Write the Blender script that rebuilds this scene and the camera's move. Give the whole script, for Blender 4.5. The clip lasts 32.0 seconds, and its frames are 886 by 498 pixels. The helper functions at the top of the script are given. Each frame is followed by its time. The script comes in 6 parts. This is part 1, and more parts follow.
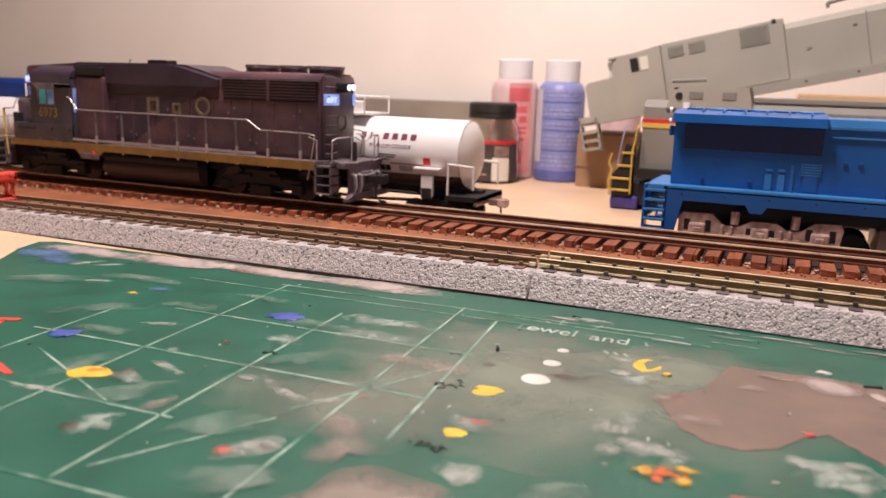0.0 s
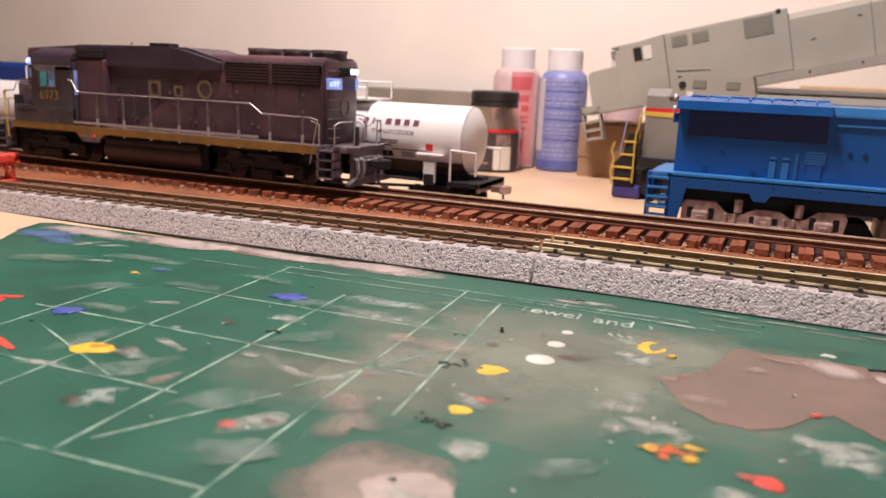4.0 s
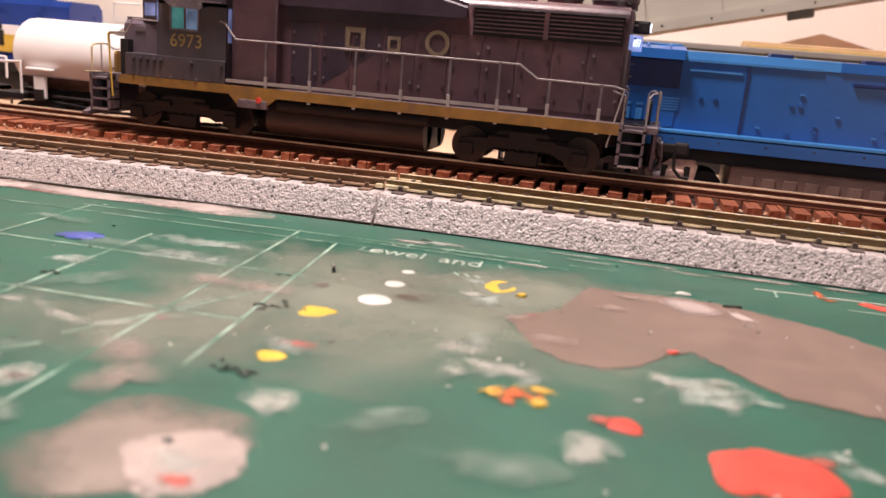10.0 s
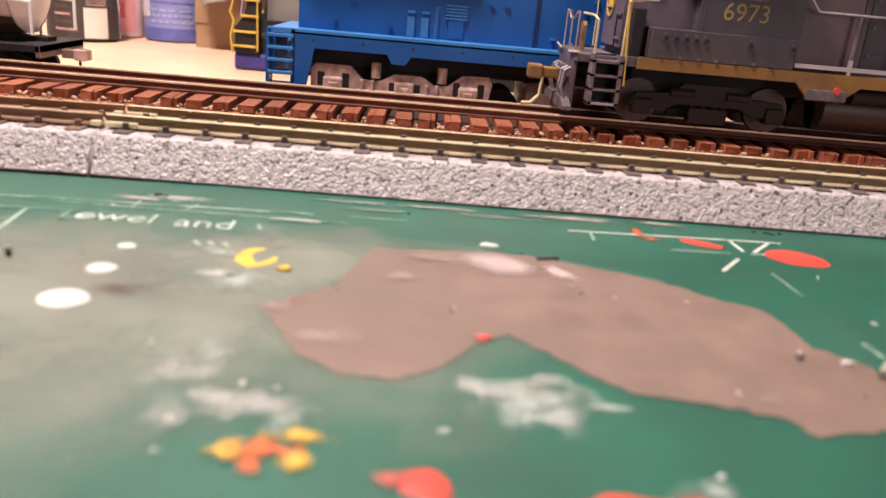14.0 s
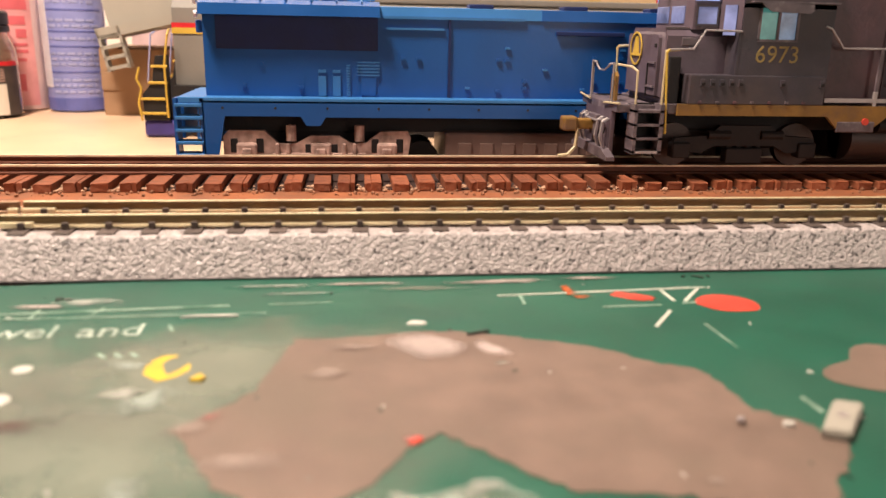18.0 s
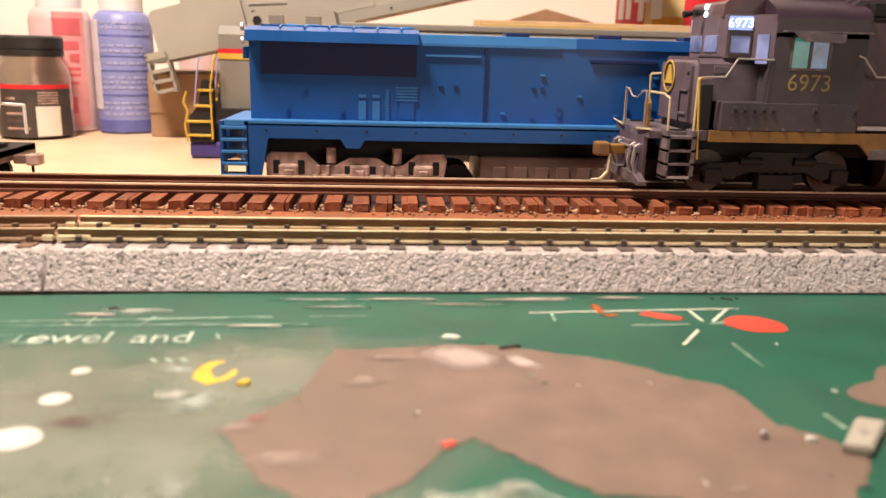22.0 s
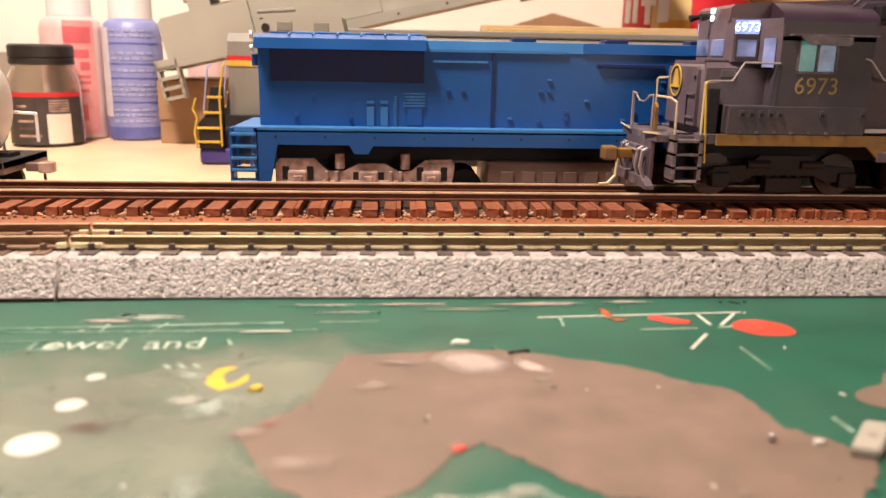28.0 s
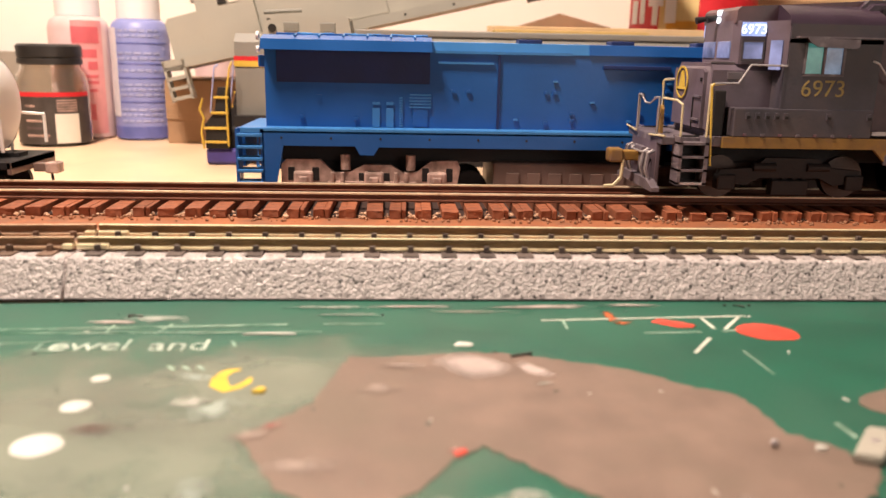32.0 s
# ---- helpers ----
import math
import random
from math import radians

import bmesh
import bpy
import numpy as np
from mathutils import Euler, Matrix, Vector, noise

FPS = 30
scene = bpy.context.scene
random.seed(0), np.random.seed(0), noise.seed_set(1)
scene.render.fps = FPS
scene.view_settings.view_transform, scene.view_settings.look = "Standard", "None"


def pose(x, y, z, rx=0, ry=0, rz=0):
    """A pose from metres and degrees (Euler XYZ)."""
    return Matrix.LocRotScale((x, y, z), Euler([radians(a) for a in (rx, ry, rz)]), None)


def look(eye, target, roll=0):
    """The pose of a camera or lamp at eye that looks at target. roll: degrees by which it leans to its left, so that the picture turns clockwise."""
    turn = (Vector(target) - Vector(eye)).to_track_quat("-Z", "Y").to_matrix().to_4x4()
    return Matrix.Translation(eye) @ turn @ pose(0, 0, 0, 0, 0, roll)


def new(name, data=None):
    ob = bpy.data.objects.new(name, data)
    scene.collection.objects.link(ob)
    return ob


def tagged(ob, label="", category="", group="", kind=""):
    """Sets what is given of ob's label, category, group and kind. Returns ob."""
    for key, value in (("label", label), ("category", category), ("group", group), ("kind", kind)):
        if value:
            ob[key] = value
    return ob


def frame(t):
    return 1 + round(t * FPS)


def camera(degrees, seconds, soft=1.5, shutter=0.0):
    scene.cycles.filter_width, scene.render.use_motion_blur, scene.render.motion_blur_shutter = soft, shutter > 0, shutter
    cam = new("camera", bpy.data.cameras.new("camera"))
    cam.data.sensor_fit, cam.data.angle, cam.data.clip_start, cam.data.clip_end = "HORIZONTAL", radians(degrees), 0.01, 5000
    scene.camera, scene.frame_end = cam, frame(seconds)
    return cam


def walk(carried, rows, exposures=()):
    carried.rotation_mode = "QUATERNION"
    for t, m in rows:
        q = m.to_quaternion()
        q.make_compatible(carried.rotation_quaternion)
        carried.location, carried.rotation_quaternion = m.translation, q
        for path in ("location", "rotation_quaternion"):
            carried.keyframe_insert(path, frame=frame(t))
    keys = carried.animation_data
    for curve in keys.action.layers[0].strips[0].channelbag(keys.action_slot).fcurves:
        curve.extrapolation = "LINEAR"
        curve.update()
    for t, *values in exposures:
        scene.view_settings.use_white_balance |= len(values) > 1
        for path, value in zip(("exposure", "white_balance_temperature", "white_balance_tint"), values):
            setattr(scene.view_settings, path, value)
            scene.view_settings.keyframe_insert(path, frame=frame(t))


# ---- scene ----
MM = 0.001
cam = camera(59.0, 32.0, soft=1.5)
# seconds, eye in millimetres, then yaw, pitch and roll in degrees
PATH = [
    (0, 59.01, -192.74, 55.31, 23.460, -11.932, 1.797),
    (0.5, 58.46, -193.82, 55.05, 23.620, -11.978, 2.017),
    (1, 58.60, -193.52, 54.68, 23.614, -11.928, 2.102),
    (1.5, 58.42, -194.57, 54.53, 23.870, -12.003, 2.033),
    (2, 58.30, -193.65, 53.31, 23.743, -12.054, 2.247),
    (2.5, 57.87, -192.76, 53.14, 23.403, -12.338, 2.236),
    (4.5, 57.77, -193.14, 52.24, 23.307, -12.468, 2.369),
    (5, 57.97, -192.00, 51.66, 23.070, -12.496, 2.425),
    (5.5, 57.98, -191.45, 50.02, 22.414, -12.398, 3.029),
    (6, 57.50, -190.06, 49.63, 21.715, -12.340, 3.130),
    (6.5, 57.37, -189.72, 49.03, 21.518, -12.370, 3.207),
    (7, 57.06, -189.81, 48.24, 21.328, -12.416, 3.541),
    (7.5, 57.12, -189.95, 48.30, 21.322, -12.416, 3.539),
    (8, 56.98, -187.58, 46.95, 20.168, -12.711, 3.884),
    (8.5, 56.28, -183.57, 44.71, 18.103, -12.901, 4.599),
    (9, 56.46, -180.46, 43.25, 16.371, -12.832, 4.683),
    (9.5, 56.63, -177.13, 42.44, 14.931, -13.546, 4.763),
    (10, 57.54, -173.36, 41.19, 12.935, -14.158, 4.793),
    (10.5, 58.31, -166.24, 40.58, 10.037, -14.389, 5.420),
    (11, 58.04, -156.90, 39.43, 6.456, -14.434, 5.257),
    (11.5, 57.36, -153.01, 37.35, 3.874, -14.918, 6.045),
    (12, 56.41, -151.10, 37.33, 2.551, -15.608, 6.151),
    (12.5, 56.43, -148.09, 36.68, 1.693, -15.966, 6.180),
    (13, 56.35, -146.99, 36.93, 1.446, -16.528, 5.957),
    (13.5, 56.85, -143.96, 37.48, -0.087, -17.429, 5.631),
    (14, 58.33, -138.21, 37.67, -2.574, -18.558, 5.244),
    (14.5, 58.39, -134.75, 37.53, -4.721, -18.719, 4.935),
    (15, 59.21, -132.28, 38.39, -5.964, -18.749, 4.364),
    (15.5, 59.90, -131.47, 39.86, -6.083, -18.857, 3.268),
    (17.5, 60.86, -130.41, 43.14, -7.766, -16.701, 1.171),
    (18, 60.76, -131.77, 42.91, -7.077, -15.943, 1.230),
    (18.5, 60.59, -131.93, 42.95, -7.101, -15.965, 1.257),
    (19, 60.57, -131.88, 42.75, -7.068, -15.932, 1.417),
    (19.5, 60.52, -132.51, 42.93, -6.784, -15.833, 1.351),
    (20, 60.07, -133.20, 42.82, -6.528, -15.625, 1.573),
    (20.5, 60.11, -134.08, 42.70, -6.013, -15.285, 1.593),
    (21, 59.95, -134.74, 42.94, -5.620, -15.273, 1.548),
    (21.5, 59.77, -136.55, 42.81, -4.841, -14.169, 1.707),
    (22, 59.92, -136.92, 43.05, -4.550, -14.178, 1.511),
    (22.5, 59.83, -137.23, 43.27, -4.345, -14.220, 1.447),
    (23, 59.78, -137.01, 43.36, -4.499, -14.234, 1.383),
    (23.5, 59.84, -136.96, 43.80, -4.494, -14.304, 1.118),
    (24, 59.97, -137.15, 43.84, -4.218, -14.250, 1.007),
    (24.5, 60.14, -137.35, 43.60, -4.073, -14.192, 1.081),
    (25, 59.95, -137.55, 43.62, -4.063, -14.085, 1.140),
    (25.5, 59.96, -137.18, 43.69, -4.189, -14.255, 1.071),
    (27.5, 60.11, -137.72, 43.78, -3.820, -14.159, 0.953),
    (28, 59.71, -137.89, 43.65, -3.940, -13.931, 1.045),
    (28.5, 59.81, -137.97, 43.75, -3.921, -13.736, 1.173),
    (29, 59.89, -138.09, 43.35, -3.940, -13.529, 1.311),
    (29.5, 59.89, -138.04, 43.65, -3.834, -13.766, 1.179),
    (30, 59.66, -138.36, 43.50, -3.932, -13.387, 1.313),
    (30.5, 59.79, -138.08, 43.51, -3.893, -13.618, 1.257),
    (31, 59.83, -138.15, 43.37, -3.879, -13.568, 1.354),
    (31.5, 60.00, -138.20, 43.45, -3.790, -13.593, 1.311),
    (32, 60.17, -137.97, 44.24, -3.436, -13.984, 1.152),
]


# seconds, stops, kelvin, tint: the film camera brightens and warms as the dark locomotive leaves
EXPOSURE = [(0, 0.0, 5720, 13), (8.5, 0.06, 5720, 14), (10.0, 0.36, 5900, 17), (12.0, 0.56, 5980, 18), (13.5, 0.54, 5800, 16), (15.5, 0.46, 5780, 13), (18.0, 0.47, 6420, 9), (32.0, 0.52, 6450, 9)]


def view(x, y, z, yaw, pitch, roll):
    a, b = radians(yaw), radians(pitch)
    eye = Vector((x, y, z)) * MM
    return look(eye, eye + Vector((-math.sin(a) * math.cos(b), math.cos(a) * math.cos(b), math.sin(b))), roll)


cam.data.dof.use_dof, cam.data.dof.focus_distance, cam.data.dof.aperture_fstop = True, 0.215, 24.0
walk(cam, [(t, view(*p)) for t, *p in PATH], exposures=EXPOSURE)

# ---- light: a warm work lamp bulb over the bench and an added soft fill behind the camera ----
world = bpy.data.worlds.new("room_air")
world.use_nodes = True
world.node_tree.nodes["Background"].inputs[0].default_value = (1.0, 0.85, 0.7, 1)
world.node_tree.nodes["Background"].inputs[1].default_value = 0.015
scene.world = world


def lamp(name, eye, target, size, watts, colour):
    data = bpy.data.lights.new(name, "AREA")
    data.shape, data.size, data.energy, data.color = "DISK", size, watts, colour
    ob = new(name, data)
    ob.matrix_world = look([v * MM for v in eye], [v * MM for v in target])
    return ob


bulb = bpy.data.lights.new("work_lamp", "POINT")
bulb.energy, bulb.shadow_soft_size, bulb.color = 15.8, 0.05, (1.0, 0.805, 0.665)
new("work_lamp", bulb).location = (-0.085, -0.005, 0.47)
# Added fill light for upright faces, set low behind the camera.
lamp("front_fill", (450, -720, 170), (80, 60, 10), 0.4, 0.85, (1.0, 0.79, 0.69))


# ---- materials ----
def mat(name, col, rough=0.5, metal=0.0, var=0.18, scale=120, bump=0.15, bscale=900, alt=None, altscale=25, altcut=0.58, glow=0.0, trans=0.0, rand=0.0):
    m = bpy.data.materials.new(name)
    m.use_nodes = True
    n, l = m.node_tree.nodes, m.node_tree.links
    p = n["Principled BSDF"]
    co = n.new("ShaderNodeTexCoord")
    a = n.new("ShaderNodeTexNoise")
    a.inputs["Scale"].default_value, a.inputs["Detail"].default_value = scale, 6
    l.new(co.outputs["Object"], a.inputs["Vector"])
    r = n.new("ShaderNodeValToRGB")
    r.color_ramp.elements[0].position, r.color_ramp.elements[1].position = 0.3, 0.7
    r.color_ramp.elements[0].color = (*[c * (1 - var) for c in col], 1)
    r.color_ramp.elements[1].color = (*[min(1, c * (1 + var)) for c in col], 1)
    l.new(a.outputs["Fac"], r.inputs[0])
    out = r.outputs[0]
    if alt:
        b = n.new("ShaderNodeTexNoise")
        b.inputs["Scale"].default_value, b.inputs["Detail"].default_value, b.inputs["Roughness"].default_value = altscale, 8, 0.6
        l.new(co.outputs["Object"], b.inputs["Vector"])
        s = n.new("ShaderNodeMapRange")
        s.inputs[1].default_value, s.inputs[2].default_value = altcut - 0.08, altcut + 0.1
        l.new(b.outputs["Fac"], s.inputs[0])
        x = n.new("ShaderNodeMix")
        x.data_type = "RGBA"
        x.inputs[7].default_value = (*alt, 1)
        l.new(s.outputs[0], x.inputs[0])
        l.new(out, x.inputs[6])
        out = x.outputs[2]
    if rand:
        o = n.new("ShaderNodeObjectInfo")
        h = n.new("ShaderNodeHueSaturation")
        q = n.new("ShaderNodeMapRange")
        q.inputs[3].default_value, q.inputs[4].default_value = 1 - rand, 1 + rand
        l.new(o.outputs["Random"], q.inputs[0])
        l.new(q.outputs[0], h.inputs["Value"])
        l.new(out, h.inputs["Color"])
        out = h.outputs[0]
    l.new(out, p.inputs["Base Color"])
    p.inputs["Metallic"].default_value = metal
    g = n.new("ShaderNodeMapRange")
    g.inputs[3].default_value, g.inputs[4].default_value = max(0.02, rough - 0.1), min(1, rough + 0.12)
    l.new(a.outputs["Fac"], g.inputs[0])
    l.new(g.outputs[0], p.inputs["Roughness"])
    if bump:
        f = n.new("ShaderNodeTexNoise")
        f.inputs["Scale"].default_value, f.inputs["Detail"].default_value = bscale, 4
        l.new(co.outputs["Object"], f.inputs["Vector"])
        u = n.new("ShaderNodeBump")
        u.inputs["Strength"].default_value, u.inputs["Distance"].default_value = bump, 0.0005
        l.new(f.outputs["Fac"], u.inputs["Height"])
        l.new(u.outputs[0], p.inputs["Normal"])
    if glow:
        l.new(out, p.inputs["Emission Color"])
        p.inputs["Emission Strength"].default_value = glow
    if trans:
        p.inputs["Transmission Weight"].default_value = trans
    return m

def smear(name, col, dense=1.0, scale=140, patch=230, most=0.75, amp=1.9, rim=(0.4, 1.25)):
    """Thin paint rubbed into the mat: patchy, fading towards its rim."""
    m = mat(name, col, 0.5, var=0.2, scale=scale)
    n, l = m.node_tree.nodes, m.node_tree.links
    co = n.new("ShaderNodeTexCoord")
    d = n.new("ShaderNodeVectorMath")
    d.operation = "DISTANCE"
    d.inputs[1].default_value = (0.5, 0.5, 0.5)
    flat = n.new("ShaderNodeVectorMath")
    flat.operation = "MULTIPLY"
    flat.inputs[1].default_value = (1, 1, 0)
    off = n.new("ShaderNodeVectorMath")
    off.inputs[1].default_value = (0, 0, 0.5)
    l.new(co.outputs["Generated"], flat.inputs[0])
    l.new(flat.outputs[0], off.inputs[0])
    l.new(off.outputs[0], d.inputs[0])
    w = n.new("ShaderNodeTexNoise")
    w.inputs["Scale"].default_value, w.inputs["Detail"].default_value, w.inputs["Roughness"].default_value = patch, 7, 0.65
    l.new(co.outputs["Object"], w.inputs["Vector"])
    s = n.new("ShaderNodeMath")
    s.operation = "MULTIPLY_ADD"
    s.inputs[1].default_value, s.inputs[2].default_value = -2.6, 0.5 * dense + 0.95 - 0.5 * amp
    l.new(d.outputs["Value"], s.inputs[0])
    a = n.new("ShaderNodeMath")
    a.operation = "MULTIPLY_ADD"
    a.inputs[1].default_value = amp
    l.new(w.outputs["Fac"], a.inputs[0])
    l.new(s.outputs[0], a.inputs[2])
    c = n.new("ShaderNodeMapRange")
    c.inputs[1].default_value, c.inputs[2].default_value, c.inputs[4].default_value = *rim, most
    l.new(a.outputs[0], c.inputs[0])
    t = n.new("ShaderNodeBsdfTransparent")
    x = n.new("ShaderNodeMixShader")
    l.new(c.outputs[0], x.inputs[0])
    l.new(t.outputs[0], x.inputs[1])
    l.new(n["Principled BSDF"].outputs[0], x.inputs[2])
    l.new(x.outputs[0], n["Material Output"].inputs[0])
    return m


def pebbles(m):
    """Rounded grains half a millimetre wide, with dark pits between some of them."""
    n, l = m.node_tree.nodes, m.node_tree.links
    co = n.new("ShaderNodeTexCoord")
    v = n.new("ShaderNodeTexVoronoi")
    v.inputs["Scale"].default_value = 1750
    l.new(co.outputs["Object"], v.inputs["Vector"])
    u = n.new("ShaderNodeBump")
    u.invert = True
    u.inputs["Strength"].default_value, u.inputs["Distance"].default_value = 0.75, 0.0003
    l.new(v.outputs["Distance"], u.inputs["Height"])
    p = n["Principled BSDF"]
    l.new(u.outputs[0], p.inputs["Normal"])
    tone = n.new("ShaderNodeSeparateColor")
    l.new(v.outputs["Color"], tone.inputs[0])
    span = n.new("ShaderNodeValToRGB")
    for e, (at, grey) in zip((span.color_ramp.elements[0], span.color_ramp.elements[1], span.color_ramp.elements.new(0.11), span.color_ramp.elements.new(0.15)), ((0.0, 0.2), (1.0, 1.12), (0.05, 0.34), (0.08, 0.9))):
        e.position, e.color = at, (grey, grey, grey, 1)
    l.new(tone.outputs[0], span.inputs[0])
    h = n.new("ShaderNodeHueSaturation")
    l.new(span.outputs[0], h.inputs["Value"])
    l.new(p.inputs["Base Color"].links[0].from_socket, h.inputs["Color"])
    l.new(h.outputs[0], p.inputs["Base Color"])
    return m


GREEN = mat("mat_green", (0.006, 0.090, 0.055), 0.42, var=0.2, scale=70, bump=0.05, bscale=1200, alt=(0.026, 0.113, 0.075), altscale=16, altcut=0.6)
LINE = mat("printed_line", (0.29, 0.41, 0.33), 0.5, var=0.4, scale=260, alt=(0.03, 0.15, 0.095), altscale=120, altcut=0.54)
WORNINK = mat("worn_white_ink", (0.44, 0.52, 0.45), 0.5, var=0.25, scale=300, alt=(0.10, 0.22, 0.16), altscale=160, altcut=0.62)
INK = mat("printed_white_ink", (0.58, 0.62, 0.54), 0.5, var=0.2, scale=300)
WOOD = mat("bench_wood", (0.74, 0.52, 0.34), 0.45, var=0.10, scale=30, bump=0.05, bscale=300, alt=(0.55, 0.36, 0.22), altscale=20, altcut=0.66)
WALL = mat("wall_paint", (0.92, 0.87, 0.81), 0.7, var=0.04, scale=10, bump=0.05, bscale=200)
ROOM = mat("bounce_cutting_room_paint", (0.28, 0.25, 0.22), 0.8, var=0.06, scale=10)
LEDGE = mat("grey_ledge", (0.30, 0.27, 0.23), 0.7, var=0.15, scale=30)
BALLAST = pebbles(mat("grey_ballast", (0.54, 0.485, 0.475), 0.4, var=0.25, scale=900, bump=0.0, alt=(0.16, 0.14, 0.135), altscale=1000, altcut=0.66))
TIEBLACK = mat("dark_tie_plastic", (0.105, 0.080, 0.070), 0.6, rand=0.25)
# Web colour holds tarnish and the dark room's reflection.
NICKEL = mat("tarnished_dark_reflection_web", (0.18, 0.115, 0.054), 0.36, metal=0.3, var=0.2, scale=200, bump=0.05)
TIEBROWN = mat("rusty_tie", (0.24, 0.072, 0.030), 0.7, var=0.35, scale=350, bump=0.5, bscale=1200, rand=0.25)
TIESHADE = mat("dark_shade_between_ties", (0.030, 0.012, 0.008), 0.85, var=0.4, scale=400, bump=0.4, bscale=900)
CRUMB = mat("tan_plaster_crumb", (0.50, 0.30, 0.19), 0.7, var=0.3, scale=500)
RUST = mat("rusty_rail", (0.11, 0.034, 0.016), 0.5, metal=0.25, var=0.2, scale=200)
BROWNWEB = mat("weathered_brown_rail", (0.20, 0.11, 0.062), 0.5, metal=0.2, var=0.25, scale=150)
BROWNHEAD = mat("dull_tan_rail_head", (0.50, 0.34, 0.22), 0.45, metal=0.3, var=0.2, scale=150)
BROWNTIE = mat("weathered_brown_tie", (0.17, 0.105, 0.072), 0.7, var=0.3, scale=300, rand=0.25)
# Near-white base colour paints the highlights of nickel rail heads and feet.
BRIGHT = mat("rail_highlight_metal", (0.95, 0.80, 0.53), 0.3, metal=0.3, var=0.12, scale=200, bump=0.03)
# Pale base colour paints the white glint along the worn rail heads.
RAILTOP = mat("worn_rail_head_glint", (0.90, 0.68, 0.48), 0.3, metal=0.3, var=0.2, scale=200)
BASE = mat("weathered_trackbed", (0.31, 0.105, 0.040), 0.7, var=0.2, scale=100, bump=0.3, bscale=600, alt=(0.20, 0.08, 0.04), altscale=90, altcut=0.55)
GRIT = mat("brown_grit", (0.28, 0.13, 0.07), 0.8, var=0.4, scale=500)
LOCO = mat("faded_purple_blue_paint", (0.072, 0.038, 0.050), 0.38, var=0.25, scale=120, bump=0.14, alt=(0.122, 0.058, 0.066), altscale=45, altcut=0.5)
LOCODARK = mat("cleaner_dark_blue_paint", (0.042, 0.026, 0.042), 0.4, var=0.2, scale=120, bump=0.14)
NOSE = mat("dusty_purple_grey_paint", (0.128, 0.096, 0.125), 0.5, var=0.2, scale=120, bump=0.14, alt=(0.085, 0.060, 0.070), altscale=40, altcut=0.56)
CREAMRAIL = mat("cream_painted_wire", (0.58, 0.49, 0.30), 0.45, var=0.2, scale=200)
LOCOCAB = mat("dusty_blue_grey_paint", (0.052, 0.045, 0.060), 0.5, var=0.25, scale=120, bump=0.14, alt=(0.075, 0.057, 0.062), altscale=45, altcut=0.5)
LOCOGREY = mat("worn_edge_grey", (0.125, 0.10, 0.115), 0.45, var=0.3, scale=200, alt=(0.26, 0.22, 0.23), altscale=260, altcut=0.62)
GOLD = mat("sill_gold_paint", (0.25, 0.135, 0.026), 0.55, var=0.25, scale=150, alt=(0.16, 0.09, 0.05), altscale=120, altcut=0.62)
YELLOW = mat("handrail_yellow", (0.62, 0.42, 0.06), 0.5, var=0.15)
LETTER = mat("faded_gold_lettering", (0.34, 0.25, 0.085), 0.6, var=0.25, scale=300)
DIMLETTER = mat("dim_gold_lettering", (0.17, 0.125, 0.085), 0.6, var=0.25, scale=300)
UNDER = mat("black_underframe", (0.008, 0.006, 0.007), 0.65, var=0.3, scale=200, bump=0.2)
TANKGREY = mat("black_fuel_tank", (0.042, 0.029, 0.027), 0.4, var=0.2, scale=100)
WHEELMAT = mat("dark_wheel_metal", (0.06, 0.045, 0.04), 0.4, metal=0.7)
STEEL = mat("steel_grey_rail", (0.42, 0.38, 0.38), 0.4, metal=0.5, var=0.2)
CABGLASS = mat("lit_cab_window", (0.17, 0.20, 0.38), 0.08, var=0.6, scale=110, bump=0, glow=0.25)
# Side panes: tint and weak glow stand in for reflections, no lamp behind.
TEALGLASS = mat("teal_glow_pane", (0.06, 0.21, 0.19), 0.1, var=0.5, scale=150, bump=0, glow=0.3)
PALEGLASS = mat("pale_glow_pane", (0.17, 0.25, 0.38), 0.12, var=0.5, scale=170, bump=0, glow=0.3)
BOARD = mat("lit_number_board", (0.30, 0.40, 0.78), 0.3, var=0.25, scale=200, bump=0, glow=0.55)
BOARDTXT = mat("lit_number_digits", (0.80, 0.88, 1.0), 0.3, var=0.02, bump=0, glow=1.2)
HEADLIGHT = mat("white_headlight", (0.85, 0.9, 1.0), 0.2, var=0.02, bump=0, glow=1.6)
BLUE = mat("blue_shell_paint", (0.009, 0.090, 0.335), 0.36, var=0.10, scale=60, bump=0.06)
# Paler blue for a roof section, the deck edge, treads, ledges and louvres.
BLUELIGHT = mat("lighter_shell_blue", (0.045, 0.20, 0.50), 0.35, var=0.10, scale=60, bump=0.05)
# Dark blue for grilles and seams; on the radiator screen it paints the overhang's shadow.
BLUEDARK = mat("dark_blue_grille_shade", (0.006, 0.020, 0.105), 0.55, var=0.2)
SMOKE = mat("dusty_clear_plastic", (0.52, 0.36, 0.31), 0.2, var=0.45, scale=300, trans=0.15)
FUELGREY = mat("grey_fuel_tank_plastic", (0.19, 0.125, 0.105), 0.3, var=0.2, scale=80)
WHITE = mat("white_tank_paint", (0.80, 0.77, 0.75), 0.32, var=0.04, scale=40, bump=0.03)
TANKEND = mat("grey_weathered_white", (0.55, 0.52, 0.52), 0.45, var=0.12, scale=60)
BELLY = mat("grimy_belly_shade", (0.075, 0.048, 0.038), 0.5, var=0.3, scale=120)
BLACK = mat("black_plastic", (0.02, 0.018, 0.017), 0.4, var=0.2)
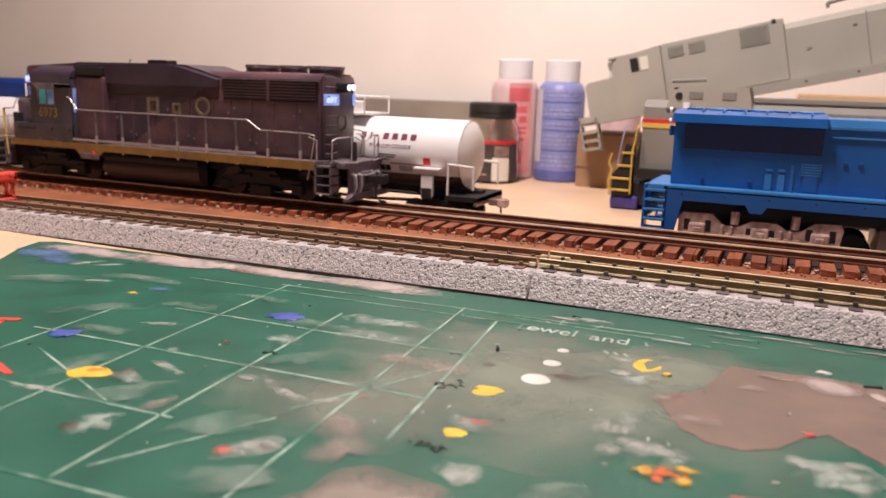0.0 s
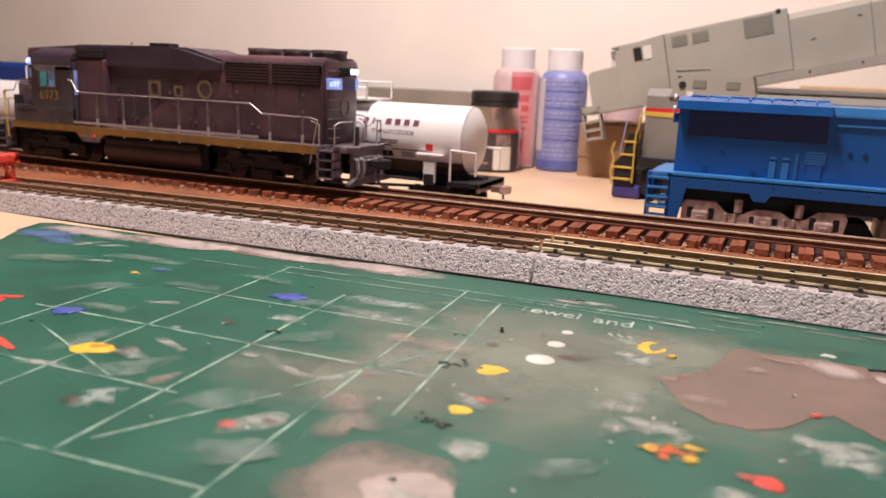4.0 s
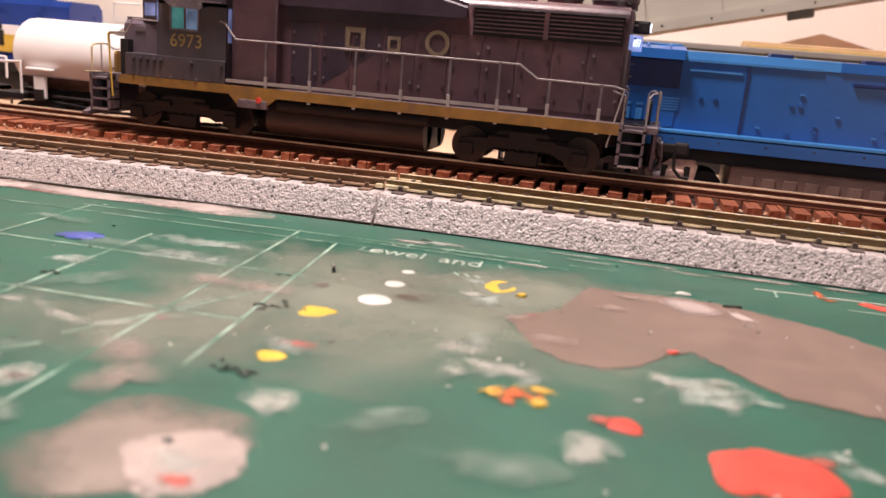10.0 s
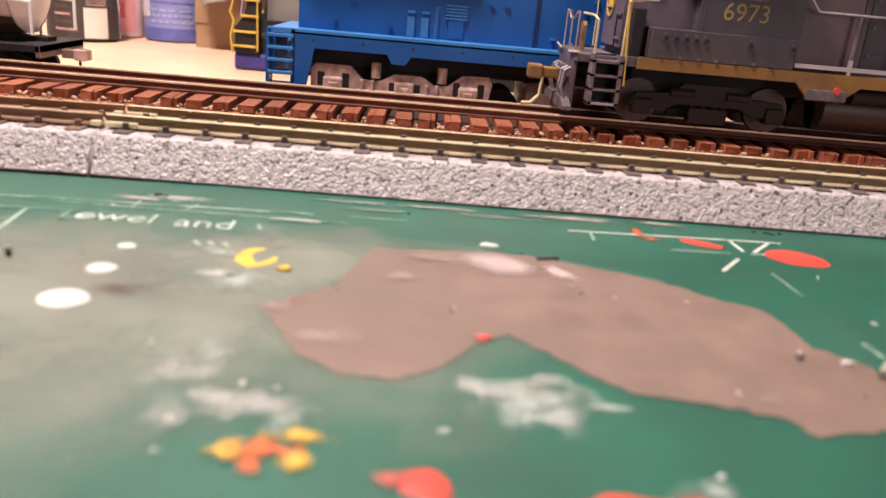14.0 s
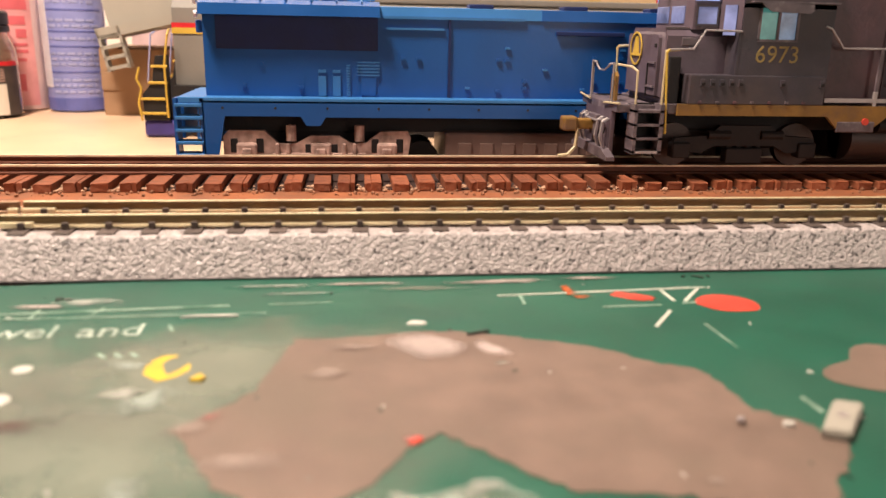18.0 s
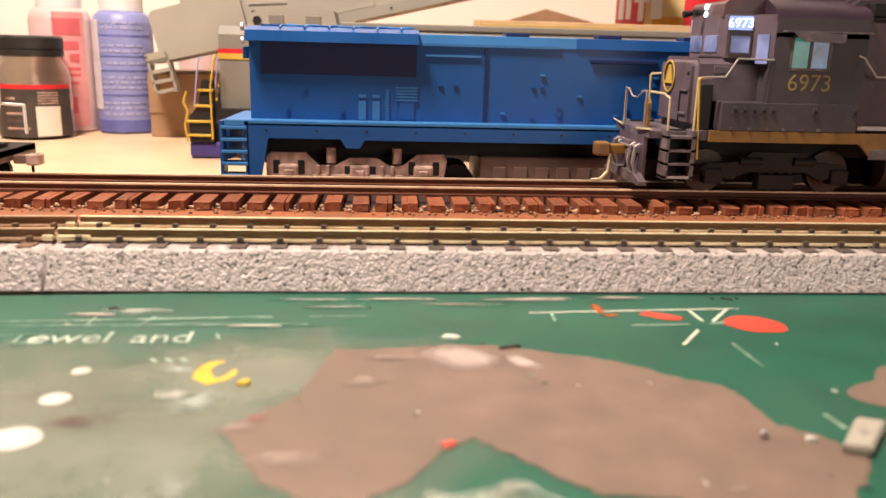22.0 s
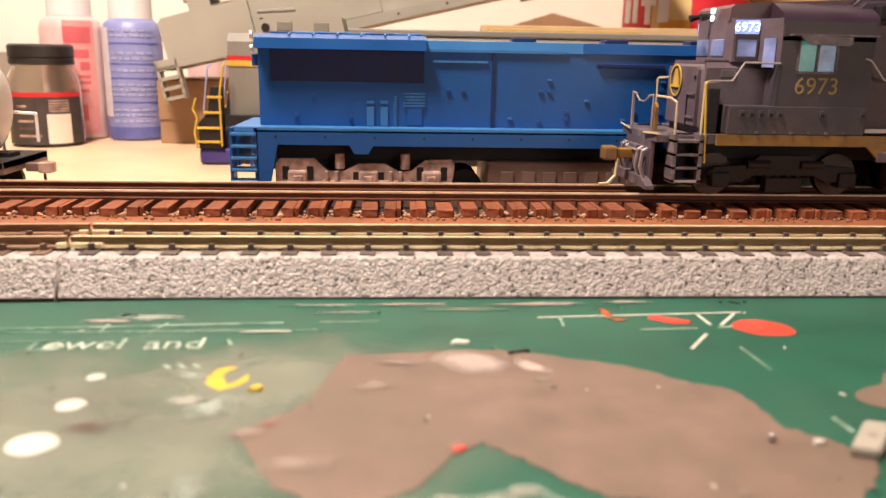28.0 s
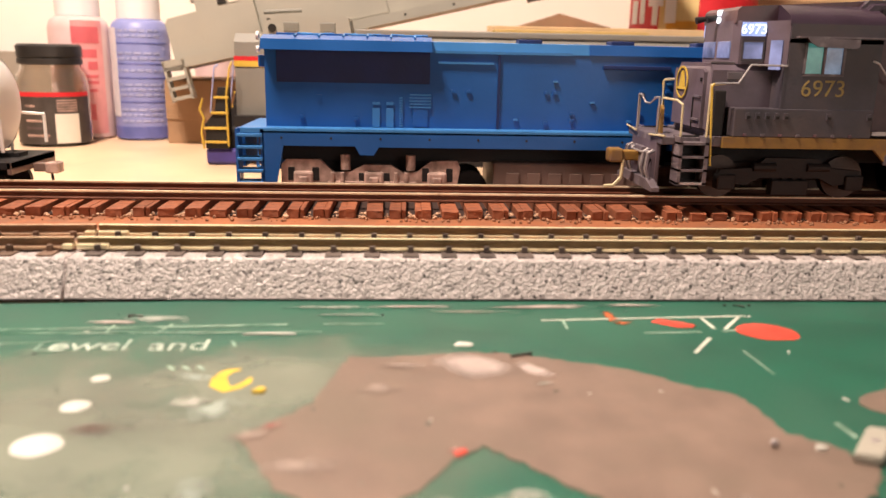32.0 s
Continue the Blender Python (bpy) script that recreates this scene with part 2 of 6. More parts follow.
GREYPRIMER = mat("grey_primer", (0.36, 0.34, 0.29), 0.6, var=0.06, scale=40, bump=0.05)
GREYDARK = mat("grey_shade_panel", (0.21, 0.20, 0.17), 0.6, var=0.08)
SPGREY = mat("mid_grey_paint", (0.24, 0.225, 0.20), 0.5, var=0.08, scale=60)
RED = mat("red_print", (0.62, 0.02, 0.03), 0.45, var=0.08)
# Red lightened so that the flare over the bottle is in its colour.
REDSOFT = mat("flare_paled_red_print", (0.66, 0.13, 0.15), 0.45, var=0.1)
REDLABEL = mat("pale_red_label", (0.74, 0.33, 0.33), 0.45, var=0.12, scale=80)
PINK = mat("pink_white_plastic", (0.66, 0.48, 0.47), 0.4, var=0.06)
BLUELABEL = mat("blue_bottle_label", (0.25, 0.27, 0.54), 0.4, var=0.12, scale=60)
BLUEBAND = mat("dark_blue_print", (0.12, 0.14, 0.40), 0.4, var=0.12)
SIDEPANEL = mat("pale_bottle_panel", (0.66, 0.64, 0.68), 0.45, var=0.1)
PALEBLUE = mat("pale_blue_print", (0.36, 0.38, 0.62), 0.45, var=0.15, scale=120)
CAPWHITE = mat("white_cap_plastic", (0.80, 0.77, 0.78), 0.35, var=0.03, bump=0)
GLASS = mat("clear_jar_glass", (0.94, 0.88, 0.80), 0.05, var=0.02, bump=0, trans=0.96)
LABEL = mat("dark_jar_label", (0.05, 0.04, 0.036), 0.5, var=0.3, scale=200)
PAPER = mat("white_label_paper", (0.72, 0.68, 0.60), 0.6, var=0.05)
CARD = mat("brown_cardboard", (0.34, 0.21, 0.12), 0.75, var=0.12, scale=60)
TIMBER = mat("pale_stick_wood", (0.62, 0.43, 0.24), 0.6, var=0.15, scale=60)
BRASS = mat("brass_yellow_strip", (0.62, 0.42, 0.15), 0.5, var=0.1)
BAR = mat("dark_print_bar", (0.10, 0.07, 0.07), 0.6, var=0.2)
CREAM = mat("cream_yellow_print", (0.74, 0.56, 0.26), 0.5, var=0.06)
MAROON = mat("maroon_print", (0.15, 0.03, 0.075), 0.55, var=0.15)
ORANGE = mat("orange_placard", (0.70, 0.33, 0.04), 0.5, var=0.1)
SHELLBLUE = mat("deep_blue_gloss", (0.015, 0.045, 0.24), 0.3, var=0.15)
PURPLE = mat("blue_plastic_wheel", (0.05, 0.04, 0.22), 0.4)
P_GREY = mat("dried_grey_brown_paint", (0.188, 0.131, 0.104), 0.5, var=0.16, scale=160, bump=0.15, bscale=1500, alt=(0.160, 0.120, 0.092), altscale=30, altcut=0.55)
P_WHITE = mat("dried_white_paint", (0.60, 0.60, 0.55), 0.5, var=0.15, scale=150)
P_HAZE = smear("thin_white_paint_smear", (0.40, 0.47, 0.42), 1.2, 140, 300, 0.6, 4.2, (0.4, 1.5))
P_VEIL = smear("thin_grey_haze", (0.26, 0.28, 0.22), 1.05, 60, 55, 0.62)
P_BAND = smear("pink_white_dust_band", (0.52, 0.43, 0.40), 1.5, 140, 190, 0.75)
P_PUDDLE = smear("thin_grey_brown_smear", (0.25, 0.21, 0.175), 1.9, 100, 110, 0.9)
P_PALE = smear("thin_pink_paint_smear", (0.40, 0.32, 0.28), 1.0, 140, 200, 0.5)
P_YELLOW = smear("dried_yellow_paint", (0.70, 0.48, 0.03), 2.3, 200, 450, 1.0, 2.6, (0.45, 0.75))
P_ORANGE = smear("dried_orange_paint", (0.66, 0.25, 0.03), 1.6, 250, 600, 0.9, 3.0, (0.45, 0.85))
P_BLOT = smear("thick_chalky_blot", (0.52, 0.44, 0.40), 2.0, 140, 260, 0.7, 2.2, (0.45, 0.9))
P_FADE = smear("dull_red_smear", (0.55, 0.12, 0.09), 1.3)
P_RED = smear("dried_red_paint", (0.62, 0.06, 0.035), 2.3, 200, 380, 1.0, 2.6, (0.45, 0.75))
P_DROP = mat("thick_red_paint_drop", (0.62, 0.06, 0.035), 0.45, var=0.15, scale=200)
P_PINKRED = smear("smeared_red_paint", (0.46, 0.16, 0.145), 1.0, 140, 200, 0.6)
P_BLUE = smear("dried_blue_paint", (0.06, 0.09, 0.38), 1.9, 200, 500, 0.95, 3.0, (0.45, 0.85))
P_BROWN = smear("rubbed_brown_paint", (0.13, 0.07, 0.06), 1.0, 140, 200, 0.6)
P_CHALK = smear("chalky_white_paint_smear", (0.50, 0.51, 0.46), 1.25, 140, 300, 0.56, 4.0, (0.4, 1.4))
P_BLUEFADE = smear("rubbed_blue_paint", (0.09, 0.16, 0.30), 1.3, 140, 160, 0.8)
P_ORFADE = smear("brushed_orange_paint", (0.60, 0.13, 0.03), 1.25, 200, 520, 0.85, 4.2, (0.5, 1.25))
P_YELFADE = smear("brushed_yellow_paint", (0.68, 0.43, 0.05), 1.35, 200, 450, 0.85, 4.0, (0.5, 1.25))
P_CLOUD = smear("rubbed_pale_grime", (0.30, 0.38, 0.32), 1.2, 140, 170, 0.42, 4.4, (0.4, 1.7))
P_BLACK = mat("black_specks", (0.03, 0.045, 0.035), 0.5, var=0.2)

# ---- mesh helpers, in millimetres ----
ORG = {}


def thing(name, x, y, z, label, category, group=""):
    ob = new(name)
    ob.empty_display_size = 0.01
    ob.location = (x * MM, y * MM, z * MM)
    ORG[ob.name] = Vector((x, y, z))
    return tagged(ob, label, category, group)


def part(name, bm, material, parent=None, label="", smooth=False, keep=False):
    me = bpy.data.meshes.new(name)
    org = ORG.get(parent.name, Vector()) if parent else Vector()
    bmesh.ops.recalc_face_normals(bm, faces=bm.faces)
    for v in bm.verts:
        v.co = (v.co - org) * MM
    if smooth:
        for f in bm.faces:
            f.smooth = True
        for e in bm.edges:
            if len(e.link_faces) == 2 and e.calc_face_angle(0) > 0.7:
                e.smooth = False
    bm.to_mesh(me)
    bm.free()
    me.materials.append(material)
    ob = new(name, me)
    if parent:
        ob.parent = parent
        ORG[ob.name] = org
    return tagged(ob, label)


def B():
    return bmesh.new()


def bx(bm, x0, x1, y0, y1, z0, z1, bev=0.0):
    r = bmesh.ops.create_cube(bm, size=1)["verts"]
    for v in r:
        v.co = Vector(((x0 + x1) / 2 + v.co.x * (x1 - x0), (y0 + y1) / 2 + v.co.y * (y1 - y0), (z0 + z1) / 2 + v.co.z * (z1 - z0)))
    if bev:
        es = list({e for v in r for e in v.link_edges})
        bmesh.ops.bevel(bm, geom=es, offset=bev, segments=2, affect="EDGES", profile=0.5)
    return bm


def cyl(bm, p0, p1, r, seg=12, r2=None):
    p0, p1 = Vector(p0), Vector(p1)
    d = p1 - p0
    q = d.to_track_quat("Z", "Y").to_matrix().to_4x4()
    m = Matrix.Translation((p0 + p1) / 2) @ q
    bmesh.ops.create_cone(bm, cap_ends=True, segments=seg, radius1=r, radius2=r if r2 is None else r2, depth=d.length, matrix=m)
    return bm


def tube(bm, pts, r, seg=6):
    for a, b in zip(pts, pts[1:]):
        cyl(bm, a, b, r, seg)
    for a in pts[1:-1]:
        bmesh.ops.create_icosphere(bm, subdivisions=1, radius=r, matrix=Matrix.Translation(a))
    return bm


def prism(bm, poly, lo, hi, axis="y"):
    """A polygon swept along one axis: (x, z) along y, (x, y) along z or (y, z) along x."""
    put = {"y": lambda p, t: (p[0], t, p[1]), "z": lambda p, t: (p[0], p[1], t), "x": lambda p, t: (t, p[0], p[1])}[axis]
    a = [bm.verts.new(put(p, lo)) for p in poly]
    b = [bm.verts.new(put(p, hi)) for p in poly]
    bm.faces.new(a)
    bm.faces.new(b[::-1])
    for i in range(len(poly)):
        j = (i + 1) % len(poly)
        bm.faces.new((a[i], a[j], b[j], b[i]))
    return bm


def lathe(bm, x, y, profile, seg=40):
    rings = []
    for r, z in profile:
        rings.append([bm.verts.new((x + r * math.cos(2 * math.pi * i / seg), y + r * math.sin(2 * math.pi * i / seg), z)) for i in range(seg)])
    for a, b in zip(rings, rings[1:]):
        for i in range(seg):
            bm.faces.new((a[i], a[(i + 1) % seg], b[(i + 1) % seg], b[i]))
    bm.faces.new(rings[0][::-1])
    bm.faces.new(rings[-1])
    return bm


def hoop(outer, inner, h, seg=28):
    """A flat open ring about the z axis."""
    bm = B()
    rings = [[bm.verts.new((r * math.cos(2 * math.pi * i / seg), r * math.sin(2 * math.pi * i / seg), z)) for i in range(seg)] for r, z in ((outer, 0), (outer, h), (inner, h), (inner, 0))]
    for a, b in zip(rings, rings[1:] + rings[:1]):
        for i in range(seg):
            bm.faces.new((a[i], a[(i + 1) % seg], b[(i + 1) % seg], b[i]))
    return bm


def words(text, size, thick=0.05, turn=None):
    """Lettering as a mesh, in millimetres, flat in its own xy plane."""
    c = bpy.data.curves.new("lettering", "FONT")
    c.body, c.size, c.extrude, c.align_x, c.resolution_u = text, size, thick, "CENTER", 3
    ob = new("lettering", c)
    me = bpy.data.meshes.new_from_object(ob.evaluated_get(bpy.context.evaluated_depsgraph_get()))
    bm = bmesh.new()
    bm.from_mesh(me)
    bpy.data.objects.remove(ob)
    bpy.data.meshes.remove(me)
    if turn:
        bmesh.ops.transform(bm, matrix=turn, verts=bm.verts)
    return bm


def upright(x, y, z):
    """Turns lettering so that it stands on a side that faces the camera's side of the track."""
    return Matrix.Translation((x, y, z)) @ Matrix.Rotation(math.pi / 2, 4, "X")


# ---- the setting: bench, walls, room ----
def slab(name, x0, x1, y0, y1, z0, z1, material, label):
    return tagged(part(name, bx(B(), x0, x1, y0, y1, z0, z1), material), label, kind="structure")


slab("bench_top", -1100, 1100, -420, 470, -32, -2, WOOD, "pale wooden workbench top, warm and slightly marked")
for x in (-1060, 1000):
    for y in (-400, 400):
        slab("bench_leg", x, x + 60, y, y + 60, -760, -32, WOOD, "plain pale wooden bench leg")
slab("floor", -2200, 2200, -2600, 520, -790, -760, CARD, "plain brown room floor")
slab("wall_back", -2200, 2200, 470, 520, -760, 1700, WALL, "plain off-white painted wall behind the bench")
# Unseen walls and ceiling close the room, darkened to weaken fill on the bench.
slab("wall_front", -2200, 2200, -2650, -2600, -760, 1700, ROOM, "plain unseen wall, darkened to cut bounced light")
slab("wall_left", -2250, -2200, -2600, 470, -760, 1700, ROOM, "plain unseen wall, darkened to cut bounced light")
slab("wall_right", 2200, 2250, -2600, 470, -760, 1700, ROOM, "plain unseen wall, darkened to cut bounced light")
slab("ceiling", -2250, 2250, -2650, 520, 1700, 1740, ROOM, "plain unseen ceiling, darkened to cut bounced light")
slab("trim", -1100, -185, 452, 470, -2, 40, LEDGE, "grey ledge strip along the foot of the wall")

# ---- cutting mat ----
mat_thing = thing("cutting_mat", 0, -150, -2, "worn green cutting mat with white grid lines and paint stains", "cutting mat")


def tilted(x):
    return -4.0 + 0.055 * (x + 40)


poly = [(-150, -420), (360, -420), (360, tilted(360)), (-160, tilted(-160)), (-164.5, -13.5), (-161, -24), (-152.5, -37), (-150, -60)]
part("sheet", prism(B(), poly, -2.0, 0.0, "z"), GREEN, mat_thing, "stained green vinyl sheet")


def line(x0, y0, x1, y1, w=0.55, material=LINE, name="printed_line", z=0.1):
    d = Vector((x1 - x0, y1 - y0))
    n = Vector((-d.y, d.x)).normalized() * w / 2
    q = [(x0 - n.x, y0 - n.y), (x1 - n.x, y1 - n.y), (x1 + n.x, y1 + n.y), (x0 + n.x, y0 + n.y)]
    part(name, prism(B(), q, -0.1, z, "z"), material, mat_thing)


def splat(x, y, rx, ry, material, turn=0.0, seed=0, rough=0.25, h=0.12, name="paint_stain"):
    rnd = random.Random(seed + int(x * 7 + y * 13))
    ph = [rnd.uniform(0, 6.28) for _ in range(5)]
    amp = [rough * rnd.uniform(0.3, 1.0) / (k + 1) ** 0.8 for k in range(5)]
    n, c, s = 30, math.cos(radians(turn)), math.sin(radians(turn))
    outl = []
    for i in range(n):
        a = 2 * math.pi * i / n
        k = 1 + sum(amp[j] * math.cos((j + 2) * a + ph[j]) for j in range(5))
        u, v = rx * k * math.cos(a), ry * k * math.sin(a)
        outl.append((x + u * c - v * s, y + u * s + v * c))
    bm = B()
    lo = [bm.verts.new((*p, -0.1)) for p in outl]
    hi = [bm.verts.new((*p, h * 0.5)) for p in outl]
    mid = [bm.verts.new((x + (p[0] - x) * 0.86, y + (p[1] - y) * 0.86, h)) for p in outl]
    for i in range(n):
        j = (i + 1) % n
        bm.faces.new((lo[i], lo[j], hi[j], hi[i]))
        bm.faces.new((hi[i], hi[j], mid[j], mid[i]))
    bm.faces.new(mid)
    part(name, bm, material, mat_thing, smooth=True)


# the inch grid: squares of 25.4, turned a little against the track
GX, GY, GA = -9.3, -48.0, radians(2.6)
ux, uy = Vector((math.cos(GA), math.sin(GA))), Vector((math.sin(GA) * 1.4, -math.cos(GA)))


def grid_point(i, j):
    return Vector((GX, GY)) - ux * 25.4 * i + uy * 25.4 * j


def grid_line(a, b, w):
    p, q = grid_point(*a), grid_point(*b)
    line(p.x, p.y, q.x, q.y, w * 1.3)


for i, (a, b, w) in enumerate([(-1.28, 3.0, 0.4), (-0.55, 2.9, 0.45), (-1.25, 2.4, 0.4), (0.2, 3.0, 0.4)]):
    grid_line((i, a), (i, b), w)
grid_line((-0.42, -1.0), (-0.5, 1.7), 0.45)
grid_line((-0.5, 0.0), (2.5, 0.0), 0.4)
grid_line((-0.5, 1.0), (3.2, 1.0), 0.45)
grid_line((0.9, 2.0), (3.4, 2.0), 0.4)
grid_line((0.0, 2.9), (3.4, 3.0), 0.45)
line(-64, -19.5, 42, -13.4, 0.5)
line(-90, -26, 10, -21.5, 0.35)
line(-3, -17.6, 48, -17.0, 0.35)
line(85, -11.3, 122, -8.9, 0.5, INK)
line(48, -13.2, 58, -13.0, 0.35)
line(2.4, -56.2, -14, -88, 0.5)
line(-28, -118, -14, -92, 0.6)
line(-76.8, -86, -44, -99.5, 0.5)
line(88.8, -11.1, 88.6, -15.5, 0.5)
line(113.6, -10.0, 113.8, -15.5, 0.6, INK)
line(120.5, -9.5, 115.6, -15.6, 0.6, INK)
line(110.9, -17.2, 101, -17.6, 0.5)
line(117.4, -16.2, 114.6, -16.8, 0.5)
line(111.3, -19.9, 106.4, -26.4, 0.6, INK)
line(114.4, -25.8, 114.9, -35.0, 0.4)
line(115.5, -50.4, 115.9, -54.3, 0.6)
line(13.7, -17.7, 13.9, -13.6, 0.4)
line(21.6, -17.8, 23.2, -13.3, 0.4)
for bm_x, word, w in ((13.6, "ewel", 13.0), (27.0, "and", 10.0)):
    bm = words(word, 6.4, 0.05, Matrix.Translation((bm_x, -25.0, 0.08)) @ Matrix.Rotation(0.03, 4, "Z"))
    part("printed_word", bm, WORNINK, mat_thing)
for a in ((6.0, -25, 9.0, -25), (6.0, -21.5, 9.0, -21.5), (6.0, -25, 6.0, -21.5), (9.0, -25, 9.0, -21.5), (34.5, -21, 35.4, -23.4)):
    line(*a, 0.5)
for k in range(3):
    line(27.5 + k * 2.1, -31.2, 28.7 + k * 2.1, -32.6, 0.6)

# the grey haze over the middle of the mat, put in as thin coloured veils
for x, y, rx, ry, turn in ((22, -58, 60, 44, 10), (40, -36, 48, 24, 5), (-4, -78, 34, 22, 25)):
    splat(x, y, rx, ry, P_VEIL, turn, 5, 0.2, 0.06 + abs(x) * 0.0003, "mat_haze")


def stroke(pts, material, name="paint_stain", z=0.13):
    """A brushed mark along points (x, y, width)."""
    left, right = [], []
    for i, (x, y, w) in enumerate(pts):
        a, b = pts[max(0, i - 1)], pts[min(len(pts) - 1, i + 1)]
        n = Vector((a[1] - b[1], b[0] - a[0])).normalized() * w / 2
        left.append((x + n.x, y + n.y))
        right.append((x - n.x, y - n.y))
    part(name, prism(B(), left + right[::-1], -0.1, z, "z"), material, mat_thing)


stroke([(38.0, -32.6, 0.5), (36.6, -33.0, 1.5), (35.6, -35.0, 2.0), (36.0, -37.6, 2.6), (37.4, -39.4, 2.0), (38.8, -38.6, 1.2), (39.8, -37.0, 1.2), (40.0, -35.4, 0.4)], P_YELLOW)
# dried paint: the large grey-brown spill, then drops, smears and specks
spill = [(41.3, -52.7), (45.2, -49.2), (49.1, -43.7), (51.0, -35.5), (53.1, -27.9), (60.5, -27.7), (69.1, -26.4), (76, -26.6), (81.4, -27.9), (87.5, -30.4), (94.8, -33.6), (100.9, -39.0), (106.3, -42.2), (107.2, -47.3), (107.4, -52.7), (110.9, -55.4), (112.8, -58.0), (114.4, -61.1), (112.9, -64.1), (109.1, -68.1), (107.2, -71.2), (104.6, -72.7), (98.2, -73.8), (97.1, -71.1), (92.3, -69.5), (86.9, -68.8), (81.7, -67.7), (77.1, -62.9), (73.1, -58.3), (70.1, -55.4), (66.3, -59.5), (62.5, -65), (57.5, -68.5), (52, -68), (47.5, -64.5), (44.3, -58.5)]
bm = B()
rnd = random.Random(4)
fine = []
for a, b in zip(spill, spill[1:] + spill[:1]):
    for k in range(6):
        t = k / 6
        fine.append((a[0] + (b[0] - a[0]) * t + rnd.uniform(-0.35, 0.35), a[1] + (b[1] - a[1]) * t + rnd.uniform(-0.35, 0.35)))
part("paint_spill", prism(bm, fine, -0.1, 0.14, "z"), P_GREY, mat_thing, "dried grey-brown paint spill")
